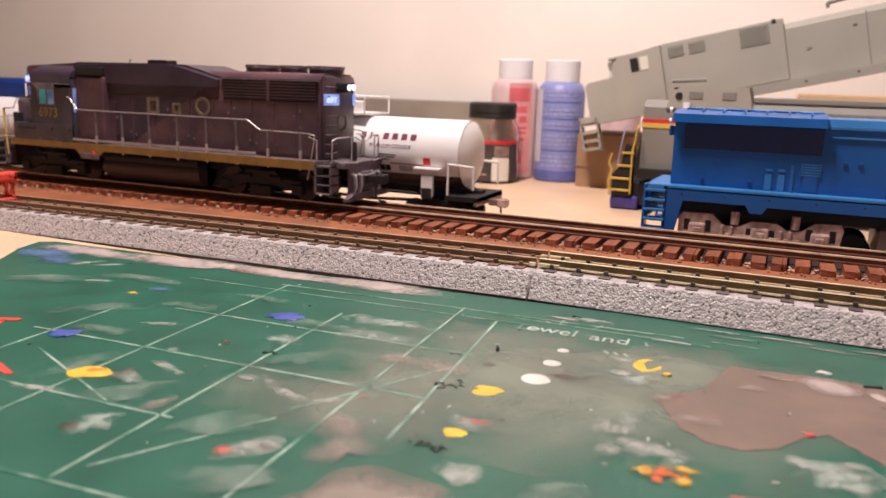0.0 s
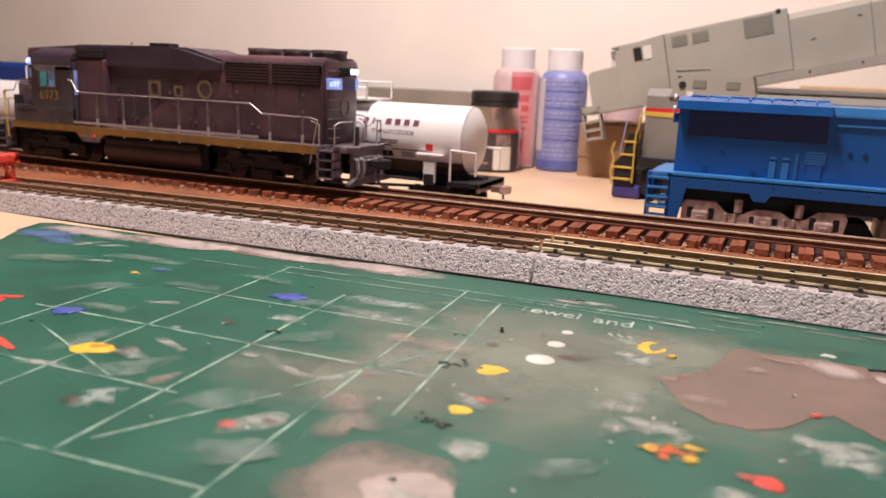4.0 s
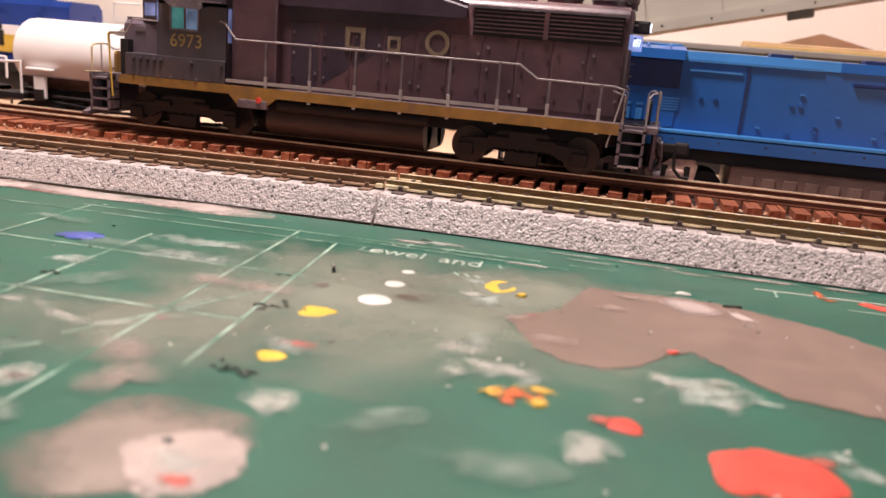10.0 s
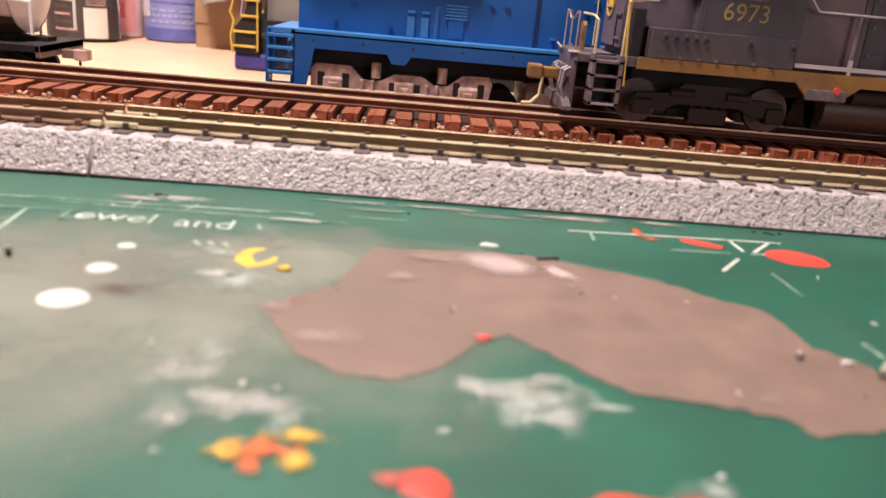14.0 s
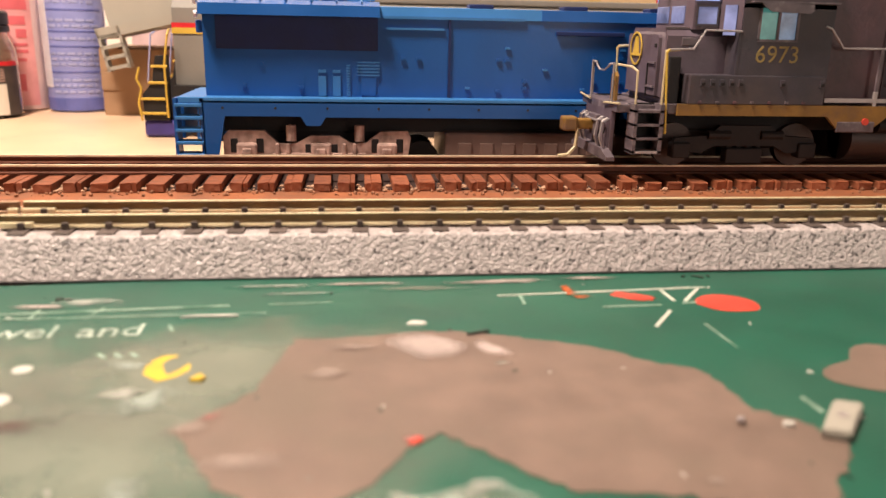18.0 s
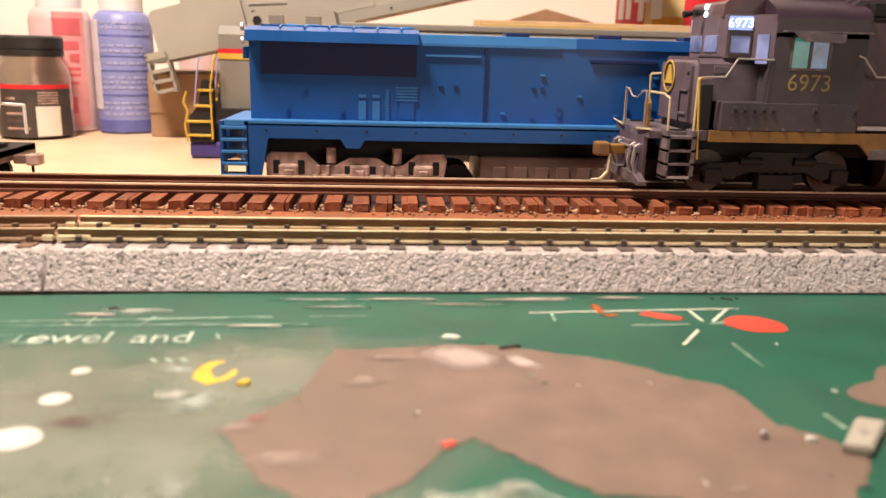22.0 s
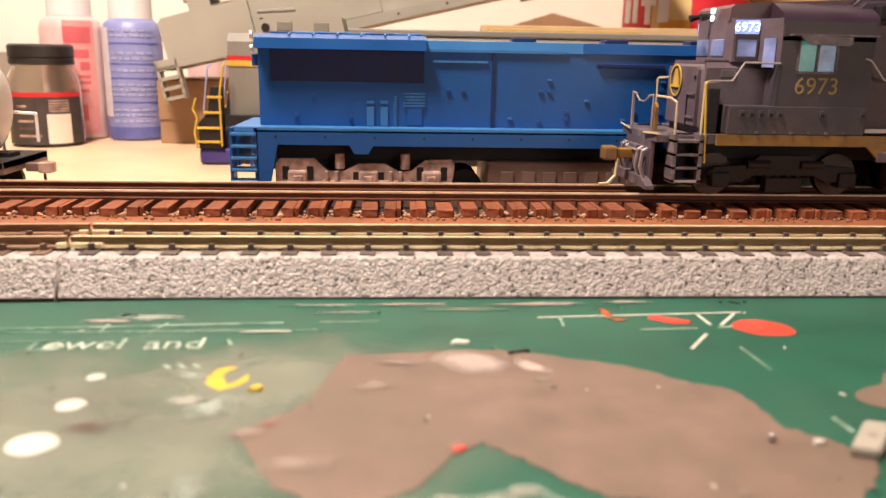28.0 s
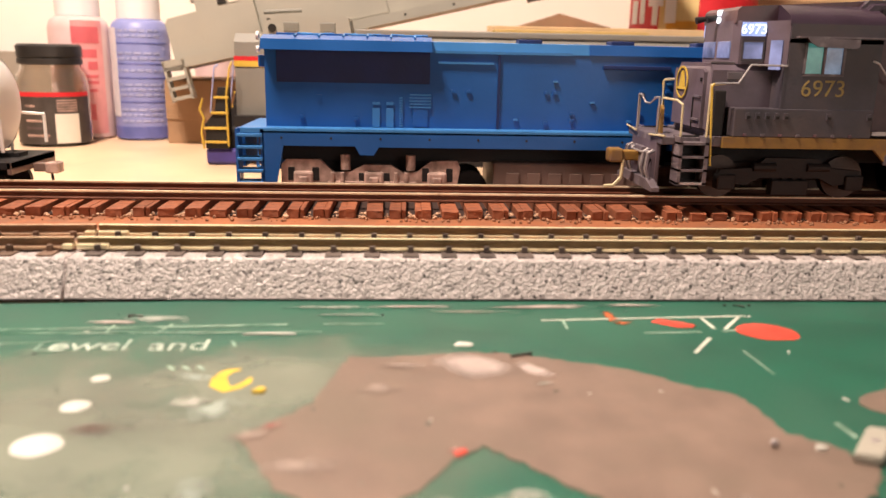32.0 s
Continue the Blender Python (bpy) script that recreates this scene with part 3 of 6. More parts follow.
for count, (x, y, rx, ry, m, turn, rough) in enumerate([
        # on and beside the spill
        (67.2, -57.0, 1.2, 0.7, P_PINKRED, 20, 0.3), (67.6, -57.3, 0.7, 0.4, P_RED, 20, 0.3), (43.4, -52.8, 2.6, 1.4, P_PALE, 20, 0.3), (132, -43, 8.5, 6.5, P_GREY, 20, 0.25), (45.2, -50.4, 1.6, 0.6, P_PINKRED, 38, 0.3),
        (70.6, -22.8, 1.25, 1.0, P_WHITE, 0, 0.4), (80.8, -38.6, 0.8, 0.4, P_HAZE, 0, 0.3), (58, -40, 3.0, 1.5, P_PALE, 20, 0.4), (50, -60, 4.0, 2.0, P_PALE, 30, 0.4), (62, -32, 3.0, 1.0, P_PALE, 0, 0.4), (96.5, -67.6, 0.9, 0.7, P_PALE, 0, 0.4), (109.9, -57.2, 0.6, 0.5, P_WHITE, 0, 0.3),
        (122.2, -17.0, 5.2, 3.9, P_DROP, -15, 0.06), (107.7, -13.0, 2.7, 1.3, P_RED, -30, 0.2), (97.6, -9.6, 0.9, 2.6, P_ORFADE, 15, 0.3), (99.0, -12.6, 1.8, 0.7, P_ORFADE, 0, 0.3),
        # white drops and the marks round them
        (19.6, -35.6, 1.2, 1.2, P_WHITE, 0, 0.06), (19.6, -44.3, 1.8, 1.8, P_WHITE, 0, 0.05), (19.3, -54.5, 2.75, 2.75, P_WHITE, 0, 0.05), (24.5, -51, 4, 1.6, P_BROWN, 25, 0.4), (33.5, -43.5, 2.4, 1.2, P_CHALK, 0, 0.3), (32.0, -35.5, 2.6, 1.0, P_HAZE, 0, 0.4), (42.0, -40.2, 0.7, 0.6, P_YELLOW, 0, 0.3), (37, -46, 4, 2.4, P_HAZE, 40, 0.4),
        (13.0, -64.2, 2.4, 1.7, P_YELLOW, 25, 0.25), (15.9, -78.3, 2.6, 1.5, P_FADE, 20, 0.25), (14.6, -83.4, 1.7, 1.2, P_YELLOW, 0, 0.2), (8.7, -51.2, 2.4, 0.9, P_BROWN, 40, 0.2), (14.5, -79.5, 4.0, 2.4, P_HAZE, 30, 0.3),
        (20.6, -95.4, 3.2, 2.7, P_CHALK, 10, 0.25), (12.5, -110, 10.5, 7.0, P_PUDDLE, 35, 0.2), (18.6, -111.0, 5.8, 4.6, P_BLOT, 25, 0.2), (18.2, -111.4, 3.4, 2.4, P_CHALK, 25, 0.2), (15.5, -108.6, 0.8, 0.6, P_BLACK, 0, 0.3), (20.5, -115, 1.6, 1.0, P_FADE, 0, 0.3),
        (38.6, -78.4, 2.8, 2.0, P_CHALK, 0, 0.35), (43.5, -74.5, 5.4, 2.6, P_CHALK, -5, 0.4), (36, -70, 3.0, 4.0, P_CHALK, 20, 0.4), (39, -65, 2.4, 2.0, P_HAZE, 20, 0.4), (48.5, -77.5, 2.0, 1.6, P_HAZE, 0, 0.4),
        (61.0, -85.3, 1.6, 1.7, P_RED, 0, 0.15), (58.2, -85.0, 1.5, 1.0, P_FADE, 10, 0.2), (78.0, -90.6, 4.4, 4.6, P_RED, -10, 0.12), (74.0, -91.0, 3.4, 3.2, P_RED, 10, 0.2), (82.6, -86.0, 1.6, 1.2, P_FADE, 0, 0.3), (57.2, -93.2, 3.4, 3.4, P_CHALK, 0, 0.3),
        (66.6, -69.6, 2.4, 2.0, P_CHALK, -20, 0.4), (71.6, -71.4, 6.0, 4.2, P_HAZE, 0, 0.3), (72.6, -66.4, 2.6, 1.2, P_CHALK, 15, 0.4), (73.4, -73.8, 3.0, 1.4, P_CHALK, 0, 0.4), (79, -71, 1.8, 1.0, P_HAZE, 10, 0.4), (72.4, -69.4, 7.5, 4.4, P_VEIL, -10, 0.3), (84, -84, 2.6, 1.6, P_HAZE, -20, 0.4), (88, -87, 3.0, 1.8, P_HAZE, -20, 0.4),
        # the greener end
        (-45.6, -43.9, 3.4, 2.5, P_BLUE, 32, 0.2), (-79.6, -77.3, 3.0, 1.9, P_BLUE, 30, 0.2), (-56.7, -91.4, 3.2, 2.3, P_YELLOW, 35, 0.12), (-56.2, -90.2, 1.5, 1.0, P_ORANGE, 30, 0.3), (-50.6, -89.4, 3.2, 2.0, P_BROWN, 20, 0.3), (-49.5, -90.2, 3.6, 2.4, P_HAZE, 20, 0.3), (-91.4, -45.6, 1.5, 1.0, P_YELFADE, 20, 0.3),
        (-14.1, -105.2, 1.9, 1.4, P_FADE, 30, 0.2), (-11.2, -102.6, 4.6, 2.8, P_CHALK, 55, 0.3), (-9.3, -101.5, 1.5, 1.1, P_BROWN, 0, 0.2), (-40.5, -109.7, 2.2, 1.6, P_BROWN, 0, 0.3), (-38.6, -107.6, 4.4, 2.6, P_HAZE, 40, 0.4), (-30.1, -79.6, 2.8, 1.2, P_CHALK, 20, 0.3),
        (-5.7, -77.7, 1.3, 0.8, P_PINKRED, 20, 0.3), (0.5, -57.4, 5.5, 3.4, P_PALE, 10, 0.4), (-9, -57.5, 4.5, 2.6, P_PALE, 20, 0.4), (-3, -89, 5.0, 4.0, P_PALE, 10, 0.4), (1.5, -97, 5.0, 3.4, P_PALE, 30, 0.4), (-18, -46, 9, 3.0, P_HAZE, 15, 0.5), (-24, -36, 9, 3.0, P_HAZE, 10, 0.5), (-36, -58, 5.0, 2.4, P_HAZE, 20, 0.5),
        (-52, -75, 2.4, 1.2, P_HAZE, 0, 0.4), (-66, -62, 5, 0.9, P_HAZE, 25, 0.3), (-110, -42, 7, 0.8, P_HAZE, 20, 0.3), (-88, -40, 4, 1.0, P_BLUEFADE, 25, 0.3),
        # dust along the far edge
        (20, -10.8, 5.4, 1.5, P_CHALK, -5, 0.3), (13.5, -12.6, 3.0, 0.8, P_BAND, -5, 0.3), (-40, -8.2, 22, 3.2, P_BAND, 4, 0.25), (-72, -10.2, 22, 3.6, P_BAND, 5, 0.25), (-106, -13.0, 24, 4.0, P_BAND, 6, 0.25), (-140, -16.0, 18, 4.4, P_BAND, 6, 0.25), (-112, -13.6, 14, 1.6, P_PINKRED, 6, 0.3), (-82, -12.6, 12, 1.2, P_PINKRED, 6, 0.3), (-148, -24, 9, 6, P_BLUEFADE, 10, 0.4), (-138, -29, 6, 4, P_BLUEFADE, 15, 0.4),
        (72, -7.0, 8, 0.9, P_PALE, 3, 0.4), (86, -4.2, 7, 0.8, P_BAND, 3, 0.4), (62, -4.2, 4, 0.5, P_BAND, 3, 0.5), (102, -3.4, 4, 0.6, P_BAND, 3, 0.5), (47, -4.8, 5, 0.4, P_CHALK, 3, 0.4), (53, -8.8, 4, 0.4, P_CHALK, 2, 0.4), (40, -18.2, 4, 0.35, P_WHITE, 0, 0.2)]):
    if m in (P_HAZE, P_PALE, P_BAND, P_PUDDLE, P_PINKRED, P_BROWN, P_FADE, P_CHALK, P_BLUEFADE, P_YELFADE, P_ORFADE, P_RED, P_YELLOW, P_BLUE, P_ORANGE, P_BLOT):
        rx, ry = rx * 1.3, ry * 1.3
    on_spill = 41 < x < 112 and -60 < y < -27
    splat(x, y, rx, ry, m, turn, 3, rough, h=(0.34 if on_spill else 0.16) + 0.02 * (count % 12))
rnd = random.Random(8)
for cx, cy, n, sp in ((6.5, -65.2, 12, 3.4), (13.5, -89.4, 14, 4.2), (-33.8, -66.2, 6, 1.2), (15, -9, 3, 1.5), (122, -2.5, 4, 3)):
    for k in range(n):
        splat(cx + rnd.gauss(0, sp * 0.6), cy + rnd.gauss(0, sp * 0.25), rnd.uniform(0.25, 0.7), rnd.uniform(0.2, 0.45), P_BLACK, rnd.uniform(0, 180), k, 0.4, 0.25, "dark_speck")
for k in range(100):
    splat(rnd.uniform(-120, 130), rnd.uniform(-110, -4), rnd.uniform(0.15, 0.5), rnd.uniform(0.12, 0.3), rnd.choice((P_WHITE, P_WHITE, P_HAZE, P_BLACK)), rnd.uniform(0, 180), k, 0.4, 0.2, "speck")

stroke([(-106, -80, 1.6), (-99, -76.5, 2.4), (-95.5, -74.6, 1.8)], P_RED)
stroke([(-99, -77, 1.6), (-97.5, -80, 1.8), (-98, -84, 1.4)], P_RED)
stroke([(-82, -94.6, 1.4), (-75, -96.6, 1.8), (-68, -99, 1.2)], P_RED)
# brushed and wiped marks
stroke([(-37.8, -101.0, 1.2), (-36.0, -98.6, 4.0), (-34.0, -95.0, 3.2), (-32.8, -89.6, 1.0)], P_PALE)
stroke([(-55.4, -80.2, 1.4), (-50.4, -80.6, 2.4), (-43.2, -83.9, 2.2), (-39.6, -83.9, 1.0)], P_CHALK)
stroke([(-47.9, -63.2, 0.8), (-45.6, -66.0, 2.2), (-43.3, -68.1, 1.4)], P_BROWN)
stroke([(-28, -76.5, 1.0), (-22, -81.6, 2.2), (-12.7, -84.2, 2.4), (-4, -76.5, 1.2)], P_CHALK)
stroke([(-66, -103, 1.0), (-60, -101.5, 2.4), (-52, -99, 1.2)], P_CHALK)
stroke([(-132, -33, 1.6), (-128, -28, 3.4), (-123, -21.5, 1.6)], P_CHALK)
stroke([(-126, -31, 1.0), (-120, -26, 2.0), (-114, -22, 1.0)], P_CHALK)
for x, y, rx, ry, m, turn in ((44.8, -82.6, 2.7, 1.7, P_YELFADE, 20), (50.4, -83.4, 2.2, 1.4, P_YELFADE, 5), (50.0, -79.8, 2.8, 1.5, P_YELFADE, 10), (47.4, -82.0, 3.0, 2.4, P_ORFADE, 25), (46.8, -84.2, 1.6, 1.5, P_ORFADE, 0)):
    splat(x, y, rx, ry, m, turn, 9, 0.35, 0.3 + 0.01 * rx)
stroke([(65.4, -25.6, 1.4), (68.0, -29.0, 6.4), (72.6, -33.2, 8.6), (77.2, -33.6, 3.0)], P_BAND, z=0.24)
stroke([(77.6, -29.4, 1.0), (79.8, -33.4, 2.8), (83.0, -36.2, 1.4)], P_BAND, z=0.24)

line(77.4, -28.2, 80.7, -27.0, 0.45, P_BLACK, "black_crumb", 0.5)

# pale grime rubbed along the cutting lines at the greener end
for k, (x, y, rx, ry, turn) in enumerate(((-88, -60, 12, 3.4, 38), (-70, -48, 10, 2.6, 20), (-62, -88, 9, 4.5, 60), (-44, -96, 11, 3.6, 50), (-26, -66, 10, 3.4, 55), (-20, -98, 10, 4.4, 48), (-74, -72, 8, 3.0, 5), (-36, -46, 12, 3.0, 12), (-100, -34, 13, 3.0, 15), (-4, -70, 7, 4.0, 70), (-58, -34, 12, 2.4, 8), (-8, -112, 9, 4.0, 30), (-120, -46, 12, 4.0, 30), (34, -96, 8, 3.0, 40), (50, -100, 9, 3.6, 10))):
    splat(x, y, rx, ry, P_CLOUD, turn, 31, 0.35, 0.45 + 0.012 * k)

# loose bits on the mat
peg = thing("metal_peg", 7.2, -42.5, 0, "tiny dark peg with a bright tip standing on the mat", "peg")
part("shank", cyl(B(), (7.2, -42.5, 0), (7.2, -42.5, 0.9), 0.38), UNDER, peg)
part("tip", cyl(B(), (7.2, -42.5, 0.9), (7.2, -42.5, 1.4), 0.36), STEEL, peg)
bm = B()
bmesh.ops.create_icosphere(bm, subdivisions=3, radius=0.5, matrix=Matrix.Translation((104.6, -56.4, 0.6)))
tagged(part("metal_ball", bm, STEEL, smooth=True), "small shiny metal ball on the stained mat", "ball")
chip = thing("plastic_chip", 117.5, -55, 0, "small grey plastic chip with a dimple lying on the mat", "chip")
bm = B()
prism(bm, [(111.8, -60.3), (114.6, -61.5), (120.7, -54.6), (117.6, -53.4)], 0.05, 1.3, "z")
bmesh.ops.bevel(bm, geom=list(bm.edges), offset=0.25, segments=2, affect="EDGES")
part("slab", bm, GREYPRIMER, chip)
part("dimple", cyl(B(), (116.2, -57.4, 1.25), (116.2, -57.4, 1.36), 0.6, 16), STEEL, chip)


# ---- front track: two sections of grey roadbed ----
X_END_L, X_END_R = -248, 330
SAG = 0.0112  # the left section leaves the mat and drops on to the bench
TIEPITCH = 7.3


def ballast_mesh(bm_name, x0, x1, parent):
    """Roadbed with a pebbled slope towards the mat."""
    prof = [(0.2, -0.3), (-0.1, -0.2)] + [(3.4 * k / 20 - 0.05, 0.0 + 6.8 * k / 20) for k in range(0, 21)] + [(3.9 + k * 0.68, 6.95) for k in range(31)] + [(25.2, 6.7), (28.4, 0.0), (28.4, -0.3)]
    n = int((x1 - x0) / 0.4)
    vs, fs = [], []
    for i in range(n + 1):
        x = x0 + (x1 - x0) * i / n
        for k, (y, z) in enumerate(prof):
            if 2 < k < len(prof) - 3:
                p = Vector((x * 1.15, y * 1.15, z * 1.15))
                c = noise.noise(p) * 0.6 + noise.noise(p * 2.3) * 0.45
                slope = k < 23
                d = c * (0.24 if slope else 0.16)
                vs.append((x * MM, (y - d * (0.85 if slope else 0)) * MM, (z + d * (0.5 if slope else 1.0)) * MM))
            else:
                vs.append((x * MM, y * MM, z * MM))
    m = len(prof)
    for i in range(n):
        for k in range(m - 1):
            a = i * m + k
            fs.append((a, a + m, a + m + 1, a + 1))
    fs.append(tuple(range(m)))
    fs.append(tuple(n * m + k for k in reversed(range(m))))
    me = bpy.data.meshes.new(bm_name)
    org = ORG[parent.name] * MM
    me.from_pydata([(v[0] - org.x, v[1] - org.y, v[2] - org.z) for v in vs], [], fs)
    me.polygons.foreach_set("use_smooth", [True] * len(me.polygons))
    me.materials.append(BALLAST)
    ob = new(bm_name, me)
    ob.parent = parent
    ORG[ob.name] = ORG[parent.name]
    return ob


def rail(bm, x0, x1, y, z0, h, head=0.9, base=2.0):
    z1 = z0 + h
    poly = [(y - base / 2, z0), (y + base / 2, z0), (y + base / 2, z0 + 0.3), (y + 0.25, z0 + 0.6), (y + 0.25, z1 - 0.75), (y + head / 2, z1 - 0.6), (y + head / 2, z1 - 0.08), (y + head / 2 - 0.1, z1), (y - head / 2 + 0.1, z1), (y - head / 2, z1 - 0.08), (y - head / 2, z1 - 0.6), (y - 0.25, z1 - 0.75), (y - 0.25, z0 + 0.6), (y - base / 2, z0 + 0.3)]
    return prism(bm, poly, x0, x1, "x")


K_NEAR, K_FAR, K_TOP = 8.6, 19.6, 9.7
tie_meshes = {}
for x0, x1 in ((X_END_L, -0.3), (0.3, X_END_R)):
    tr = thing("track_section", (x0 + x1) / 2, 14, -0.3, "sectional model track with moulded grey ballast and nickel rails" if x0 > 0 else "sectional model track with moulded grey ballast and weathered brown rails", "model track", "front track sections")
    ballast_mesh("roadbed", x0, x1, tr)
    part("centre_bed", bx(B(), x0 + 0.2, x1 - 0.2, 9.2, 24.8, 6.2, 7.25), GRIT, tr, "brown weathered bed between the rails")
    # Black strip paints the roadbed's dark lip and the shadow line at its foot.
    part("foot_shadow_strip", bx(B(), x0, x1, -0.45, 3, -0.3, 0.3, 0.1), BLACK, tr, "black lower lip with its shadow line painted in")
    for y in (K_NEAR, K_FAR):
        part("rail", rail(B(), x0, x1, y, 7.55, 2.1), NICKEL if x0 > 0 else BROWNWEB, tr, "tarnished nickel rail, dark reflection in its colour" if x0 > 0 else "weathered brown rail")
        part("rail_head", bx(B(), x0, x1, y - 0.44, y + 0.44, 9.42, 9.7, 0.1), BRIGHT if x0 > 0 else BROWNHEAD, tr, "polished rail head, its highlight painted bright" if x0 > 0 else "dull tan rail head")
        part("rail_foot", bx(B(), x0, x1, y - 1.04, y + 1.04, 7.5, 8.0, 0.08), BRIGHT if x0 > 0 else BROWNHEAD, tr, "nickel rail foot, its reflection painted bright" if x0 > 0 else "dull tan rail foot")
    n = int((x1 - x0) / TIEPITCH)
    for i in range(n):
        x = (x0 + 4 + i * TIEPITCH) if x0 > 0 else (x1 - 4 - i * TIEPITCH)
        if x0 not in tie_meshes:
            bm = B()
            bx(bm, -1.5, 1.5, -9.8, 9.8, -0.5, 0.55, 0.12)
            for ry in (K_NEAR - 14.1, K_FAR - 14.1):
                for sg in (-1.35, 1.35):
                    bx(bm, -0.55, 0.55, ry + sg - 0.4, ry + sg + 0.4, 0.5, 1.8, 0.12)
            for v in bm.verts:
                v.co *= MM
            me = bpy.data.meshes.new("tie")
            bm.to_mesh(me)
            bm.free()
            me.materials.append(TIEBLACK if x0 > 0 else BROWNTIE)
            tie_meshes[x0] = me
        t = new("tie", tie_meshes[x0])
        t.parent = tr
        t.location = ((x - (x0 + x1) / 2) * MM, (14.1 - 14) * MM, (6.75 + 0.3) * MM)
    for y in (K_NEAR, K_FAR):
        xa, xb = (-2.2, -0.3) if x0 < 0 else (0.3, 6.2)
        part("joiner", bx(B(), xa, xb, y - 1.3, y + 1.3, 7.5, 8.5, 0.2), BRIGHT, tr, "bright rail joiner")
    if x0 < 0:
        tr.matrix_basis = Matrix.Rotation(-math.atan(SAG), 4, "Y") @ tr.matrix_basis

# ---- rear track: rusty ties on a weathered strip ----
T_NEAR, T_FAR, T_TOP = 69.0, 84.0, 8.0
TX0, TX1 = -430, 330
strip = thing("trackbed_strip", -50, 63, -2, "long brown weathered wooden trackbed strip on the bench", "track bed")
# Dark sheet paints the shade in the gaps between the ties.
part("shade_layer", bx(B(), TX0, TX1, 59.5, 96.5, 3.0, 3.5), TIESHADE, strip, "dark sheet painting the shade between the ties")
for x0, x1 in ((TX0, -246), (-245.8, 150), (150.2, TX1)):
    part("board", bx(B(), x0, x1, 29.2, 97, -2, 3.2, 0.4), BASE, strip)
rear = thing("track", 0, 76.5, 3.2, "old model track with rusty brown ties and worn rails", "model track")
for y in (T_NEAR, T_FAR):
    part("rail", rail(B(), TX0, TX1, y, 5.75, 2.1, 0.95, 2.0), RUST, rear, "rust-painted rail")
    part("rail_head", bx(B(), TX0, TX1, y - 0.48, y + 0.48, 7.5, 8.0, 0.05), RAILTOP, rear, "worn rail head, its glint painted bright")
rnd = random.Random(2)
variants = []
for k in range(8):
    bm = B()
    # weathered wood, some with a split along the top
    cut = rnd.uniform(-0.9, 0.9)
    if k % 2:
        bx(bm, -2.1, 2.1, -19 + rnd.uniform(-0.3, 0.6), 19, 0, 2.4 + rnd.uniform(-0.2, 0.15), 0.3)
    else:
        bx(bm, -2.1, cut, -19 + rnd.uniform(-0.2, 0.5), 19, 0, 2.4 + rnd.uniform(-0.12, 0.12), 0.2)
        bx(bm, cut + 0.03, 2.1, -19 + rnd.uniform(-0.2, 0.5), 19, 0, 2.4 + rnd.uniform(-0.12, 0.12), 0.2)
    for v in bm.verts:
        v.co += Vector((rnd.uniform(-0.04, 0.04), rnd.uniform(-0.2, 0.2), rnd.uniform(-0.12, 0.12) if v.co.z > 1 else 0))
        v.co *= MM
    me = bpy.data.meshes.new("tie")
    bm.to_mesh(me)
    bm.free()
    me.materials.append(TIEBROWN)
    variants.append(me)
x = -340.0
while x < 320:
    t = new("tie", variants[rnd.randrange(8)])
    t.parent = rear
    t.location = (x * MM, rnd.uniform(-0.4, 0.4) * MM, 0)
    t.rotation_euler = (0, 0, rnd.uniform(-0.02, 0.02))
    x += 6.46
bm = B()
for k in range(1500):
    px, py, s = rnd.uniform(-330, 300), rnd.uniform(53, 66), rnd.uniform(0.15, 0.6)
    bmesh.ops.create_icosphere(bm, subdivisions=1, radius=s, matrix=Matrix.Translation((px, py, 3.2 + s * 0.5)))
tagged(part("loose_grit", bm, GRIT), "loose brown grit and crumbs between the ties", "grit", kind="stuff")
bm = B()
x = -340.0 + 3.23
while x < 150:
    for k in range(5):
        s = rnd.uniform(0.2, 0.75)
        m = Matrix.Translation((x + rnd.uniform(-1.1, 1.1), rnd.uniform(56.8, 63.5), 3.3 + s * 0.6)) @ Matrix.Rotation(rnd.uniform(0, 3), 4, "Z") @ Matrix.Diagonal((1.3, 0.9, 0.8, 1))
        bmesh.ops.create_icosphere(bm, subdivisions=1, radius=s, matrix=m)
    x += 6.46
tagged(part("plaster_crumbs", bm, CRUMB), "pale tan plaster crumbs lodged between the tie ends", "crumbs", kind="stuff")

# ---- the dark road locomotive; x runs from its cab's back wall, towards the long hood ----
LOCO_Y, RAIL_Z = 76.5, 8.0
loco = thing("locomotive", 0, LOCO_Y, RAIL_Z, "faded dark blue model diesel locomotive with a gold sill stripe", "model locomotive")
YN, YF = 57.5, 95.5
HN, HF = 64.0, 89.0


def both(y0, y1):
    """A near strip and its mirror on the far side."""
    return ((y0, y1), (2 * LOCO_Y - y1, 2 * LOCO_Y - y0))


frame_bm = bx(B(), -40, 126, YN + 1.2, YF - 1.2, 22.6, 25.0, 0.2)
part("walkway", frame_bm, LOCOGREY, loco, "worn grey walkway deck")
for y0, y1 in both(YN, YN + 1.0):
    bm = B()
    prism(bm, [(-38, 22.4), (2, 22.4), (5, 19.4), (15, 19.4), (18.5, 22.2), (116, 21.8), (124.8, 21.8), (124.8, 25.0), (-38, 25.2)], y0, y1)
    sill = part("side_sill", bm, GOLD, loco, "worn gold side sill")
    bm = bx(B(), 5, 15.5, y0 - 0.15, y1 + 0.15, 18.4, 21.2, 0.3)
    pad = part("jacking_pad", bm, LOCOGREY, loco)
    part("reflector", cyl(B(), (12.6, y0 - 0.5, 21.2), (12.6, y1 + 0.5, 21.2), 0.9, 14), P_DROP, pad, "small orange-red reflector")
# long hood
bm = B()
